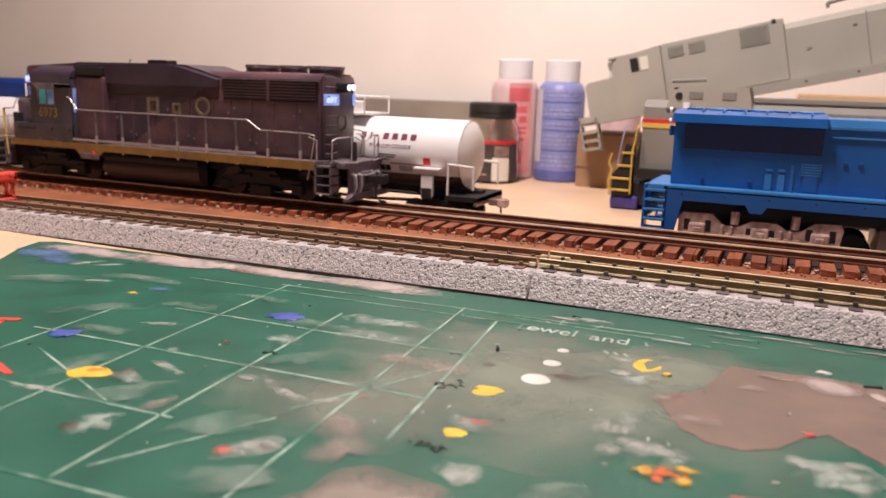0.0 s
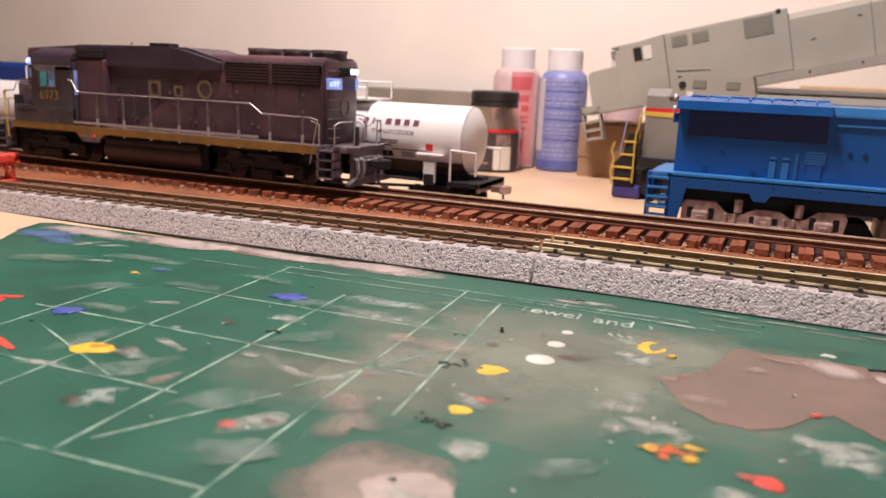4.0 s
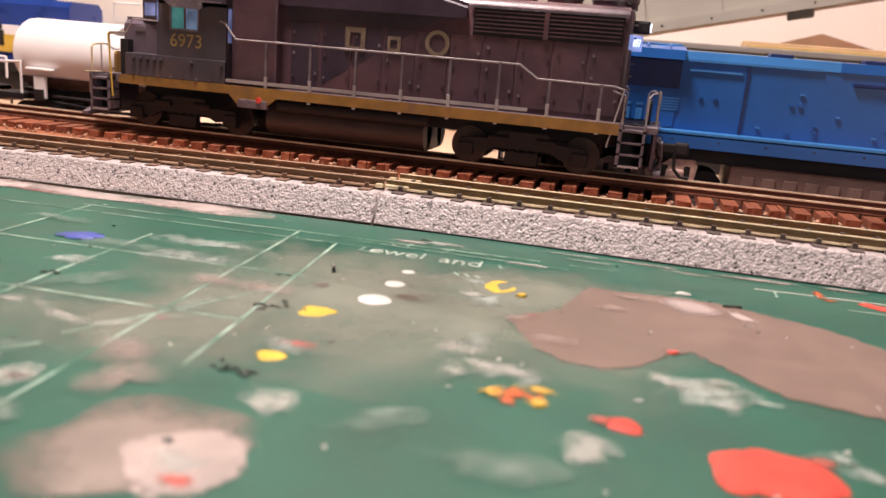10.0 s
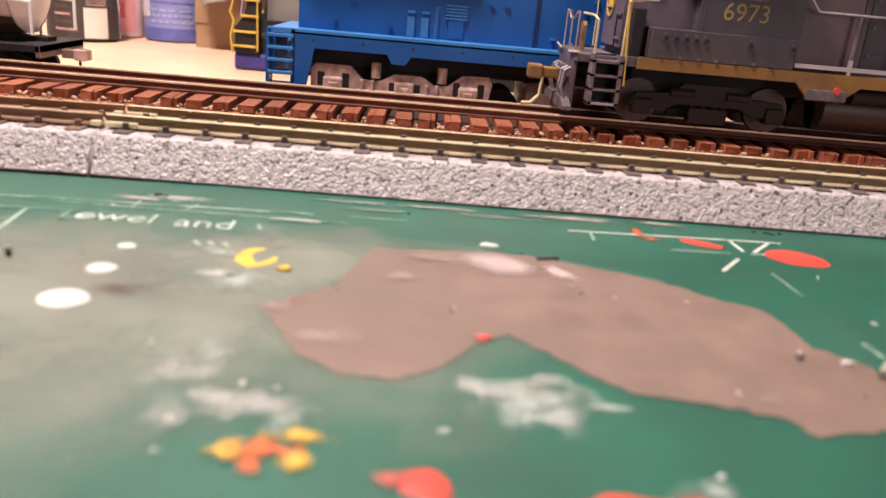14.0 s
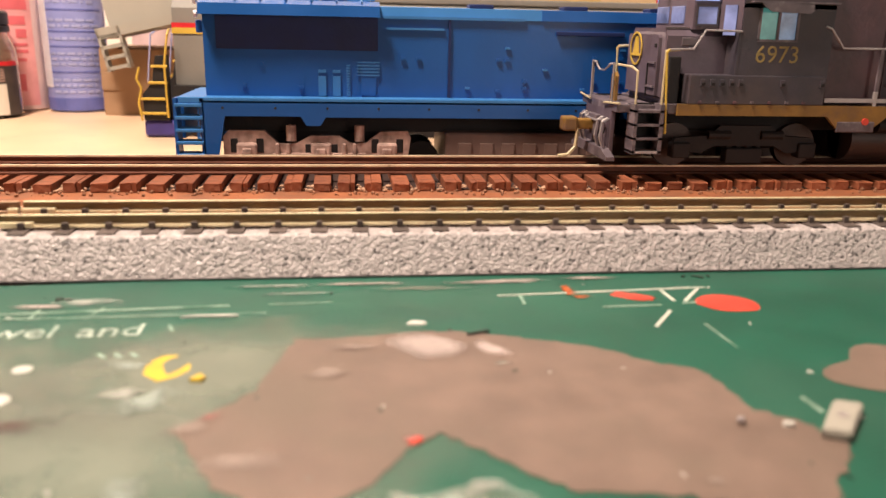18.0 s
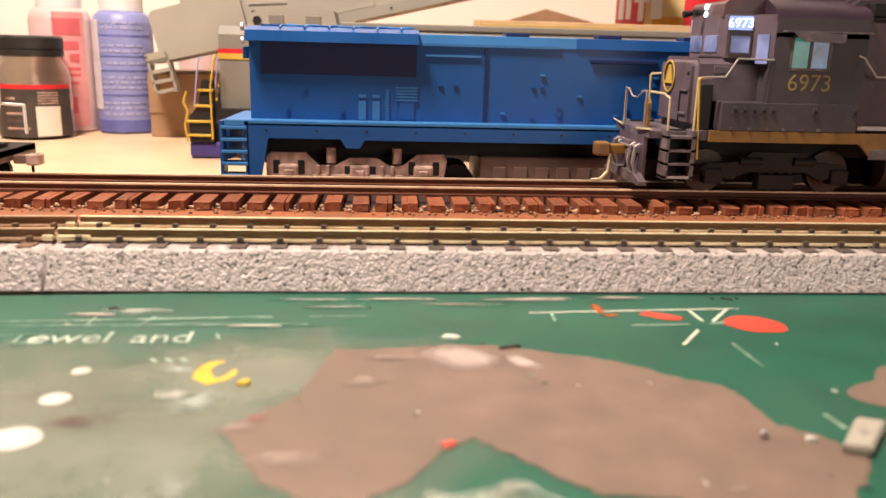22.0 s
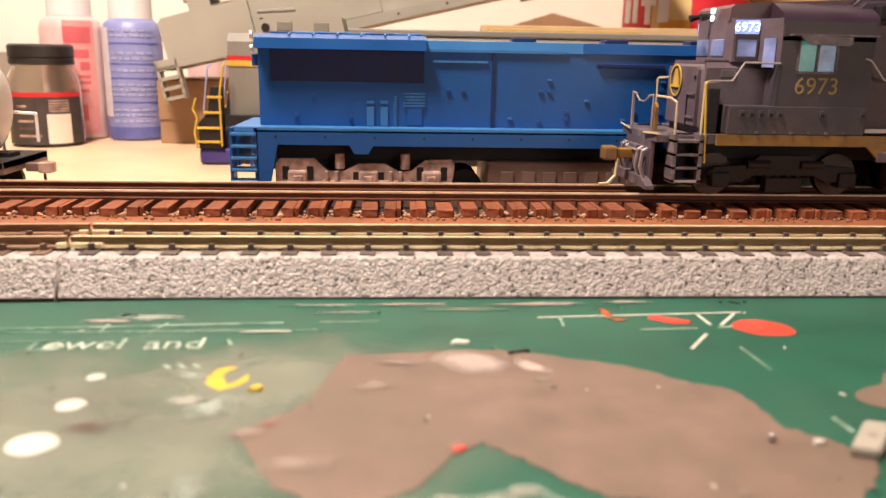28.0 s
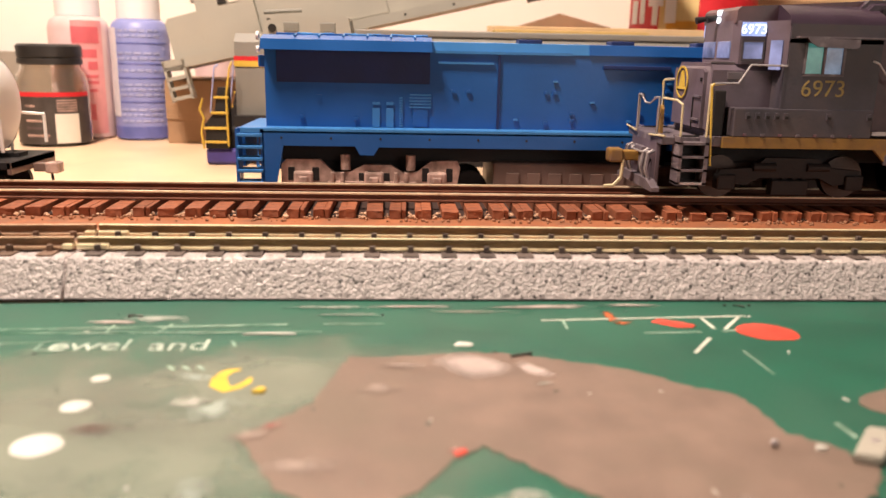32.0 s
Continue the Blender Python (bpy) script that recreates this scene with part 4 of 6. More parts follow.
hood_side = [(HN, 25), (HF, 25), (HF, 54.5), (HF - 1.2, 56.6), (HF - 3.5, 57.6), (HN + 3.5, 57.6), (HN + 1.2, 56.6), (HN, 54.5)]
prism(bm, hood_side, 0, 123.6, "x")
hood = part("long_hood", bm, LOCO, loco, "faded dark blue long hood", smooth=True)
# the raised blower housing that runs from the cab over the front of the hood
bm = B()
prism(bm, [(-6, 55), (-1, 59.6), (50, 59.8), (59, 59.6), (76.5, 55.4), (76.5, 51), (50, 51), (-6, 51)], HN - 1.6, HF + 1.6)
bmesh.ops.bevel(bm, geom=[e for e in bm.edges if abs(e.verts[0].co.y - e.verts[1].co.y) < 0.01 and e.verts[0].co.z > 54.1 and e.verts[1].co.z > 54.1], offset=1.4, segments=3, affect="EDGES")
part("roof_hump", bm, LOCODARK, loco, "humped roof over the blower", smooth=True)
for y0, y1 in both(YN + 1.6, HN + 0.5):
    part("blower_bulge", bx(B(), 1.0, 17, y0 + 1.2, y1, 25.5, 53.5, 0.8), LOCO, loco)
    part("air_grille", bx(B(), 2, 16.5, y0 + 0.8, y1 - 0.2, 54.2, 57.6, 0.3), UNDER, loco)
for y in (HN - 0.03, HF - 0.01):
    part("clean_paint_patch", prism(B(), [(18.2, 46.8), (18.2, 51), (69, 51), (62, 46.8)], y, y + 0.04), LOCODARK, hood, "cleaner dark blue patch")
# doors, latches and hinges along the hood
for i in range(10):
    x = 20 + i * 10.4
    for y in (HN - 0.25, HF - 0.15):
        d = part("hood_door", bx(B(), x, x + 9.7, y, y + 0.4, 26.5, 46.5, 0.12), LOCO, loco)
        za, zb = max(26.9, 27 + (x - 30) * 0.62), max(26.9, 27 + (x - 20.6) * 0.62)
        if zb < 46:
            yp = y - 0.03 if y < LOCO_Y else y + 0.39
            part("clean_paint_patch", prism(B(), [(x + 0.3, za), (x + 9.4, zb), (x + 9.4, 46.2), (x + 0.3, 46.2)], yp, yp + 0.04), LOCODARK, d, "cleaner dark blue patch")
        for hx, hz in ((x + 0.9, 29.5), (x + 0.9, 36.5), (x + 0.9, 42.8), (x + 8.4, 30.5), (x + 8.4, 40.8)):
            yy = y - 0.35 if y < LOCO_Y else y + 0.35
            part("latch", bx(B(), hx, hx + 0.75, min(yy, y + 0.2), max(yy, y + 0.2) + 0.15, hz, hz + 0.9), LOCOGREY if (i + int(hz)) % 3 == 0 else LOCO, d)
for y0, s in ((HN - 0.5, -1), (HF - 0.3, 1)):
    lv = part("radiator_grille", bx(B(), 78.5, 122.5, y0, y0 + 0.8, 46.6, 54.4, 0.1), UNDER, loco, "black radiator grille")
    for k in range(6):
        z = 47.6 + k * 1.15
        part("louvre", bx(B(), 79, 122, y0 + s * 0.35, y0 + s * 0.35 + 0.8, z, z + 0.35), LOCO, lv)
    part("centre_post", bx(B(), 99.6, 101, y0 + s * 0.45, y0 + s * 0.45 + 0.8, 46.6, 54.4), LOCO, lv)
    part("top_moulding", bx(B(), 77.5, 123.5, y0 + s * 0.5, y0 + s * 0.5 + 0.8, 54.4, 55.1), LOCOGREY, lv)
# roof fans
for x, r in ((88.5, 6.8), (103.5, 5.4), (118.5, 6.8)):
    f = part("roof_fan", cyl(B(), (x, LOCO_Y, 57.4), (x, LOCO_Y, 60.0), r, 28), LOCO, loco, smooth=True)
    part("fan_rim", lathe(B(), x, LOCO_Y, [(r + 0.3, 59.2), (r + 0.3, 60.4), (r - 0.5, 60.4), (r - 0.5, 59.9)], 28), LOCOGREY, f, smooth=True)
part("exhaust_stack", bx(B(), 30, 41, LOCO_Y - 3, LOCO_Y + 3, 59.4, 61.4, 0.3), UNDER, loco)
part("bell_bracket", tube(B(), [(20, LOCO_Y - 3, 59.4), (20, LOCO_Y - 3, 61.0), (21, LOCO_Y - 3, 61.2)], 0.3), STEEL, loco)
part("lift_ring", tube(B(), [(122.5, LOCO_Y - 6, 57.2), (122.5, LOCO_Y - 6, 58.8), (123.4, LOCO_Y - 6, 58.8), (123.4, LOCO_Y - 6, 57.2)], 0.22), UNDER, loco)
# hood end: number boards, headlight, ladder rungs, emblem
end = part("hood_end", bx(B(), 121.5, 124.9, HN + 1.2, HF - 1.6, 25, 56.8, 0.9), LOCO, loco, smooth=True)
bm = B()
prism(bm, [(124.9, HN + 0.8), (127.9, HN + 6.6), (127.3, HN + 7.2), (123.8, HN + 1.6)], 45.8, 50.0, "z")
nb = part("number_board", bm, BOARD, end, "lit blue-white number board")
part("digits", words("697", 3.1, 0.05, Matrix.Translation((126.45, HN + 3.68, 46.8)) @ Matrix.Rotation(1.094, 4, "Z") @ Matrix.Rotation(math.pi / 2, 4, "X")), BOARDTXT, nb)
bm = B()
prism(bm, [(124.9, HF - 0.8), (127.9, HF - 6.6), (127.3, HF - 7.2), (123.8, HF - 1.6)], 45.8, 50.0, "z")
part("number_board", bm, BOARD, end, "lit blue-white number board")
hl = part("headlight_housing", bx(B(), 124.6, 129.6, LOCO_Y - 3.2, LOCO_Y + 3.2, 50.8, 54.4, 0.6), UNDER, end)
for y in (LOCO_Y - 1.6, LOCO_Y + 1.6):
    part("headlight", cyl(B(), (129.4, y, 52.6), (130.0, y, 52.6), 1.2, 16), HEADLIGHT, hl, "glowing white headlight")
for k in range(8):
    z = 27.5 + k * 3.6
    if not 43.5 < z < 49:
        part("grab_rung", tube(B(), [(124.6, HN + 2.0, z), (126.0, HN + 2.0, z), (126.0, HN + 8.4, z), (124.6, HN + 8.4, z)], 0.22), LOCOGREY, end)
part("emblem_ring", hoop(3.4, 2.9, 0.2), DIMLETTER, end).matrix_basis = Matrix.Translation((125.0 * MM, (HN + 13.5 - LOCO_Y) * MM, (39 - RAIL_Z) * MM)) @ Matrix.Rotation(math.pi / 2, 4, "Y") @ Matrix.Translation((0, LOCO_Y * MM, RAIL_Z * MM))
# short hood and cab
bm = B()
prism(bm, [(HN, 25), (HF, 25), (HF, 41.6), (HF - 1.6, 43.4), (HN + 1.6, 43.4), (HN, 41.6)], -41.4, -22, "x")
bmesh.ops.bevel(bm, geom=[e for e in bm.edges if e.verts[0].co.x < -41 and e.verts[1].co.x < -41], offset=1.6, segments=3, affect="EDGES")
nose = part("short_hood", bm, NOSE, loco, "dusty short hood", smooth=True)
part("sand_hatch", bx(B(), -36, -32, HN - 0.3, HN + 0.3, 39.2, 41.2, 0.2), LOCOGREY, nose)
part("nose_louvre", bx(B(), -39.5, -37, HN - 0.35, HN + 0.2, 29, 33, 0.2), LOCO, nose)
ring = part("nose_emblem", hoop(4.4, 3.9, 0.25), YELLOW, nose, "yellow round emblem")
ring.matrix_basis = Matrix.Translation((-41.6 * MM, 4.0 * MM, (38.0 - RAIL_Z) * MM)) @ Matrix.Rotation(-math.pi / 2, 4, "Y") @ Matrix.Translation((0, LOCO_Y * MM, RAIL_Z * MM))
part("bolt", bx(B(), -41.8, -41.2, HN + 2.4, HN + 3.4, 38.6, 39.6, 0.2), UNDER, nose)
for hz in (28.5, 34.5):
    part("door_hinge", bx(B(), -41.9, -41.2, HN + 2.2, HN + 7.0, hz, hz + 0.5), LOCOGREY, nose)
part("door_edge", bx(B(), -41.75, -41.2, HN + 7.2, HN + 7.5, 26, 35), UNDER, nose)
part("roof_step", bx(B(), -40.0, -24.0, HN + 1.2, HN + 1.9, 43.2, 43.8, 0.1), LOCOGREY, nose)
part("emblem_bar", bx(B(), -41.85, -41.5, LOCO_Y + 0.2, LOCO_Y + 7.8, 36.1, 36.7), YELLOW, nose)
part("emblem_bar", prism(B(), [(LOCO_Y + 2, 36.7), (LOCO_Y + 6, 36.7), (LOCO_Y + 4.6, 41.1), (LOCO_Y + 3.4, 41.1)], -41.85, -41.5, "x"), YELLOW, nose)
# cab sheet: walls with true window openings
CY0, CY1 = YN + 0.4, YF - 0.4
for y0, y1 in both(CY0, CY0 + 0.9):
    side = part("cab_side", bx(B(), -23.3, 0.6, y0, y1, 25, 41.2), LOCOCAB, loco, "dusty blue-grey cab side")
    part("side_post", bx(B(), -23.3, -19.0, y0, y1, 41.2, 49.6), LOCOCAB, side)
    part("side_post", bx(B(), -9.0, 0.6, y0, y1, 41.2, 49.6), LOCOCAB, side)
    part("side_header", bx(B(), -23.3, 0.6, y0, y1, 48.6, 53.2), LOCOCAB, side)
    part("side_window", bx(B(), -19.0, -14.0, y0 + 0.4, y1 - 0.2, 41.2, 48.6), TEALGLASS, side, "sliding cab window, green reflection put in as colour and glow")
    part("side_window", bx(B(), -14.0, -9.0, y0 + 0.25, y1 - 0.35, 41.2, 48.6), PALEGLASS, side, "sliding cab window, pale blue reflection put in as colour and glow")
    for fx in (-19.3, -9.3):
        part("window_frame", bx(B(), fx, fx + 0.6, y0 - 0.15, y0 + 0.3, 40.9, 48.8), LOCOGREY, side)
    part("window_frame", bx(B(), -19.3, -8.7, y0 - 0.15, y0 + 0.3, 40.6, 41.2), LOCOGREY, side)
    part("window_bar", bx(B(), -14.3, -13.6, y0 + 0.1, y1 - 0.1, 41.2, 48.6), LOCO, side)
    yy = y0 - 2.2 if y0 < LOCO_Y else y1
    bm = B()
    prism(bm, [(-20.2, 50.0), (-6.6, 49.6), (-6.6, 48.0), (-7.4, 47.4), (-17.2, 47.7), (-19.2, 48.8)], yy, yy + 0.35)
    part("sunshade", bm, LOCOGREY, side, "grey cab sunshade")
    part("gutter", bx(B(), -22, 0.4, yy + 0.2, yy + 2.4 if y0 < LOCO_Y else y1 + 0.3, 49.8, 50.2), LOCOGREY, side)
    part("battery_box", bx(B(), -35.6, 0.6, y0 - 0.35, y0 + (HN - CY0) if y0 < LOCO_Y else y1 + 0.35, 25.2, 32.4, 0.25), LOCOCAB, loco, "louvred battery box")
    for x in (-32.9, -30.4, -27.9, -25.4, -23.0, -11.9, -1.3):
        part("louvre", bx(B(), x, x + 1.2, y0 - 0.75, y0, 29.6, 31.4, 0.15), LOCOCAB, side)
        part("louvre_slot", bx(B(), x + 0.3, x + 1.2, y0 - 0.8, y0, 29.9, 30.6), UNDER, side)
    for k in range(7):
        x = -33 + k * 4.6
        part("bolt", bx(B(), x, x + 0.9, y0 - 0.7, y0, 25.4, 26.1, 0.1), LOCOGREY if k % 2 else LOCO, side)
    if y0 < LOCO_Y:
        part("road_number", words("6973", 5.9, 0.06, upright(-13.4, y0 - 0.02, 35.6)), LETTER, side, "faded gold numerals")
bm = B()
prism(bm, [(CY0, 53.0), (CY0 + 0.2, 54.2), (CY0 + 1.6, 55.6), (HN + 1.0, 58.0), (HF - 1.0, 58.0), (CY1 - 1.6, 55.6), (CY1 - 0.2, 54.2), (CY1, 53.0)], -23.6, 1.0, "x")
roof = part("cab_roof", bm, LOCODARK, loco, "dusty cab roof", smooth=True)
bm = B()
plan = [(-23.4, CY0 + 0.4), (-27.2, HN - 0.6), (-33.4, HN + 0.4), (-34.4, HN + 3)]
plan += [(x, 2 * LOCO_Y - y) for x, y in reversed(plan)]
prism(bm, plan, 43.2, 54.0, "z")
front = part("cab_front", bm, NOSE, loco, "angled cab front")
part("cab_front_wall", bx(B(), -24.0, -23.2, CY0, CY1, 25, 43.3), LOCOCAB, loco)
for s in (-1, 1):
    def far_y(y):
        return y if s < 0 else 2 * LOCO_Y - y
    part("quarter_window", prism(B(), [(-24.35, far_y(CY0 + 1.6)), (-26.3, far_y(HN - 2.2)), (-26.5, far_y(HN - 2.3)), (-24.55, far_y(CY0 + 1.4))], 42.0, 49.2, "z"), CABGLASS, front, "lit quarter window")
    part("side_glass", prism(B(), [(-27.6, far_y(HN - 0.65)), (-32.4, far_y(HN + 0.12)), (-32.5, far_y(HN - 0.03)), (-27.7, far_y(HN - 0.8))], 44.6, 48.7, "z"), CABGLASS, front, "lit front cab window")
    for z0, z1 in ((44.0, 44.6), (48.7, 49.2)):
        part("window_frame", prism(B(), [(-27.3, far_y(HN - 0.75)), (-32.8, far_y(HN + 0.13)), (-32.9, far_y(HN - 0.12)), (-27.4, far_y(HN - 1.0))], z0, z1, "z"), LOCOCAB, front)
    for x0, yy0 in ((-27.3, HN - 0.95), (-32.4, HN - 0.05)):
        part("window_frame", prism(B(), [(x0, far_y(yy0 + 0.2)), (x0 - 0.45, far_y(yy0 + 0.27)), (x0 - 0.5, far_y(yy0 - 0.02)), (x0 - 0.05, far_y(yy0 - 0.1))], 44.0, 49.2, "z"), LOCOCAB, front)
    part("windshield", bx(B(), -34.7, -34.3, *sorted((far_y(HN + 3.4), far_y(LOCO_Y - 1.0))), 44.6, 48.9, 0.15), CABGLASS, front, "lit windshield")
    nbx = part("number_board", prism(B(), [(-27.4, far_y(HN - 0.7)), (-33.3, far_y(HN + 0.2)), (-33.4, far_y(HN - 0.15)), (-27.5, far_y(HN - 1.05))], 50.2, 53.6, "z"), BOARD, front, "lit blue-white number board")
    if s < 0:
        part("digits", words("6973", 3.3, 0.04, Matrix.Translation((-30.4, HN - 0.68, 50.8)) @ Matrix.Rotation(-0.145, 4, "Z") @ Matrix.Rotation(math.pi / 2, 4, "X")), BOARDTXT, nbx)
bm = B()
prism(bm, [(-34.4, 53.4), (-34.2, 56.6), (-33.2, 57.5), (-1, 59.4), (-1, 53.4)], HN + 1.6, HF - 1.6)
hb = part("headlight_box", bm, LOCO, loco, "headlight box above the cab front")
for z in (54.4, 56.3):
    part("headlight", cyl(B(), (-34.9, LOCO_Y, z), (-33.4, LOCO_Y, z), 0.75, 14), HEADLIGHT, hb, "glowing white headlight")
for y in (LOCO_Y - 4, LOCO_Y + 4):
    part("air_horn", cyl(B(), (-37.4, y + 5, 54.6), (-33.6, y + 5, 55.4), 1.0, 12, 0.5), UNDER, hb)
part("cab_back", bx(B(), 0, 0.7, CY0 + 0.9, CY1 - 0.9, 25, 53.2), LOCOCAB, loco)
for y0, y1 in ((CY0 + 1.2, HN - 0.6), (HF + 0.6, CY1 - 1.2)):
    part("rear_window", bx(B(), 0.6, 0.95, y0, y1, 38, 48.4, 0.3), CABGLASS, loco, "lit rear cab window")
# lettering on the hood, drawn as plain shapes
def block_mark(x0, x1, z0, z1, w):
    o, i = [(x0, z0), (x1, z0), (x1, z1), (x0, z1)], [(x0 + w, z0 + w), (x1 - w, z0 + w), (x1 - w, z1 - w), (x0 + w, z1 - w)]
    bm = B()
    rings = [[bm.verts.new((x, y, z)) for x, z in pts] for pts, y in ((o, HN - 0.66), (i, HN - 0.66), (i, HN - 0.2), (o, HN - 0.2))]
    for k in range(4):
        for r0, r1 in zip(rings, rings[1:] + rings[:1]):
            bm.faces.new((r0[k], r0[(k + 1) % 4], r1[(k + 1) % 4], r1[k]))
    part("painted_mark", bm, DIMLETTER, hood, "faded gold block mark")


block_mark(38.4, 45.0, 38.8, 46.0, 1.5)
block_mark(52.2, 56.4, 39.6, 44.2, 1.0)
bm = B()
rings = [[bm.verts.new((68.0 + r * 3.8 * math.cos(2 * math.pi * i / 28), y, 43.2 + r * 3.9 * math.sin(2 * math.pi * i / 28))) for i in range(28)] for r, y in ((1, HN - 0.64), (0.68, HN - 0.64), (0.68, HN - 0.2), (1, HN - 0.2))]
for r0, r1 in zip(rings, rings[1:] + rings[:1]):
    for i in range(28):
        bm.faces.new((r0[i], r0[(i + 1) % 28], r1[(i + 1) % 28], r1[i]))
part("painted_mark", bm, DIMLETTER, hood, "faded gold ring mark")
# steps, pilots and couplers
# Black box stands in for the dark recess beside the short hood.
part("dark_recess_box", bx(B(), -39.8, -36.8, HN - 3.0, HN, 25, 36.6, 0.3), UNDER, loco)
for sx, e in ((-1, -41.4), (1, 124.8)):
    for y0, y1 in both(YN, YN + 5.5):
        st = part("step_well", bx(B(), min(e, e + sx * 1.0), max(e, e + sx * 1.0), y0, y1, 12.6, 25), LOCOGREY, loco)
        part("step_side", bx(B(), min(e + sx * 6.8, e + sx * 7.6), max(e + sx * 6.8, e + sx * 7.6), y0, y1, 12.6, 25), LOCOGREY, st)
        for k in range(4):
            z = 12.8 + k * 3.4
            part("step_tread", bx(B(), min(e, e + sx * 7.6), max(e, e + sx * 7.6), y0, y1, z, z + 0.6), STEEL if k == 0 else LOCOGREY, st)
        part("step_back", bx(B(), min(e, e + sx * 7), max(e, e + sx * 7), (y1 - 0.6 if y0 < LOCO_Y else y0), (y1 if y0 < LOCO_Y else y0 + 0.6), 13.4, 25), UNDER, st)
    pe = e + sx * 11.0
    part("end_platform", bx(B(), min(e, pe), max(e, pe), YN + 4, YF - 4, 22.6, 24.6, 0.2), LOCOGREY, loco)
    pilot = part("pilot_plate", bx(B(), min(pe - sx * 1.2, pe), max(pe - sx * 1.2, pe), YN + 8, YF - 8, 11.4, 23, 0.2), NOSE, loco, "worn grey pilot plate")
    bm = B()
    prism(bm, [(YN + 3, 10.4), (YF - 3, 10.4), (YF - 3, 11.4), (YF - 8, 13.0), (YN + 8, 13.0), (YN + 3, 11.4)], min(pe, pe + sx * 2.2), max(pe, pe + sx * 2.2), "x")
    part("footboard", bm, LOCOGREY, pilot)
    cp = part("coupler", bx(B(), min(pe, pe + sx * 7), max(pe, pe + sx * 7), LOCO_Y - 1.5, LOCO_Y + 1.5, 16.6, 19.4, 0.4), UNDER if sx > 0 else GOLD, loco, "knuckle coupler")
    part("knuckle", bx(B(), min(pe + sx * 6, pe + sx * 10), max(pe + sx * 6, pe + sx * 10), LOCO_Y - 2.6, LOCO_Y + 2.2, 16.2, 20.0, 0.6), UNDER if sx > 0 else GOLD, cp)
    part("air_hose", tube(B(), [(pe + sx * 6, LOCO_Y - 2, 17), (pe + sx * 6.4, LOCO_Y - 2.2, 12), (pe + sx * 8.5, LOCO_Y - 2.4, 9.8), (pe + sx * 11, LOCO_Y - 2.4, 9.6)], 0.5), UNDER if sx > 0 else CREAMRAIL, cp)
    for dy in (-10.5, -9, -6.4, -5, 5, 6.4, 9, 10.5):
        part("air_line", tube(B(), [(pe + sx * 0.2, LOCO_Y + dy, 20.5), (pe + sx * 1.6, LOCO_Y + dy, 19.6), (pe + sx * 2.2, LOCO_Y + dy * 1.04, 15.5), (pe + sx * 1.2, LOCO_Y + dy * 1.08, 12.6)], 0.32), STEEL if abs(dy) in (9, 5) else LOCOGREY, pilot)
    part("coupler_pocket", bx(B(), min(pe, pe + sx * 1.6), max(pe, pe + sx * 1.6), LOCO_Y - 3.4, LOCO_Y + 3.4, 15.4, 20.8, 0.3), LOCOGREY, pilot)
    for y in (LOCO_Y - 8, LOCO_Y + 8):
        part("cut_lever", tube(B(), [(pe + sx * 0.8, y, 20), (pe + sx * 1.8, y * 0.6 + LOCO_Y * 0.4, 19.5), (pe + sx * 2, LOCO_Y, 19.5)], 0.3), STEEL, pilot)
        part("mu_hose", tube(B(), [(pe + sx * 0.4, y, 18), (pe + sx * 1.6, y, 15), (pe + sx * 1.0, y, 12)], 0.4), UNDER, pilot)
    # end railing with drop chain and stand
    m = CREAMRAIL if sx < 0 else STEEL
    for y0, s in ((YN + 1, 1), (YF - 1, -1)):
        part("grab_iron", tube(B(), [(e + sx * 0.6, y0, 17.5), (e + sx * 0.6, y0, 33 if sx > 0 else 38.0), (e - sx * 3.0, y0, 34 if sx > 0 else 38.4)], 0.3), m, loco, "step handrail")
        part("end_rail_post", tube(B(), [(e + sx * 7.2, y0, 14), (e + sx * 7.4, y0, 33.0), (e + sx * 8.2, y0 + s * 2, 34.0), (e + sx * 9.5, y0 + s * 9, 34.2)], 0.3), CREAMRAIL if sx < 0 and s > 0 else STEEL, loco, "end handrail")
        part("end_rail_post", tube(B(), [(pe - sx * 0.5, y0 + s * 9, 24.5), (pe - sx * 0.5, y0 + s * 9, 34.4), (pe - sx * 0.5, y0 + s * 13, 34.0)], 0.28), STEEL, loco)
        part("end_rail_bar", tube(B(), [(pe, y0 + s * 1, 25.0), (pe + sx * 0.6, y0 + s * 12, 24.4)], 0.28), CREAMRAIL if sx < 0 else STEEL, loco)
    part("drop_chain", tube(B(), [(pe - sx * 0.5, LOCO_Y - 6, 34.0), (pe - sx * 0.3, LOCO_Y - 2, 32.4), (pe - sx * 0.3, LOCO_Y + 2, 32.4), (pe - sx * 0.5, LOCO_Y + 6, 34.0)], 0.25), STEEL, loco)
    bm = B()
    prism(bm, [(LOCO_Y - 5, 24.6), (LOCO_Y - 1.4, 24.6), (LOCO_Y - 1.4, 31), (LOCO_Y - 2.2, 32), (LOCO_Y - 4.2, 32), (LOCO_Y - 5, 31)], min(pe - sx * 3.4, pe - sx * 2.6), max(pe - sx * 3.4, pe - sx * 2.6), "x")
    part("walkover_plate", bm, GOLD if sx < 0 else UNDER, loco)
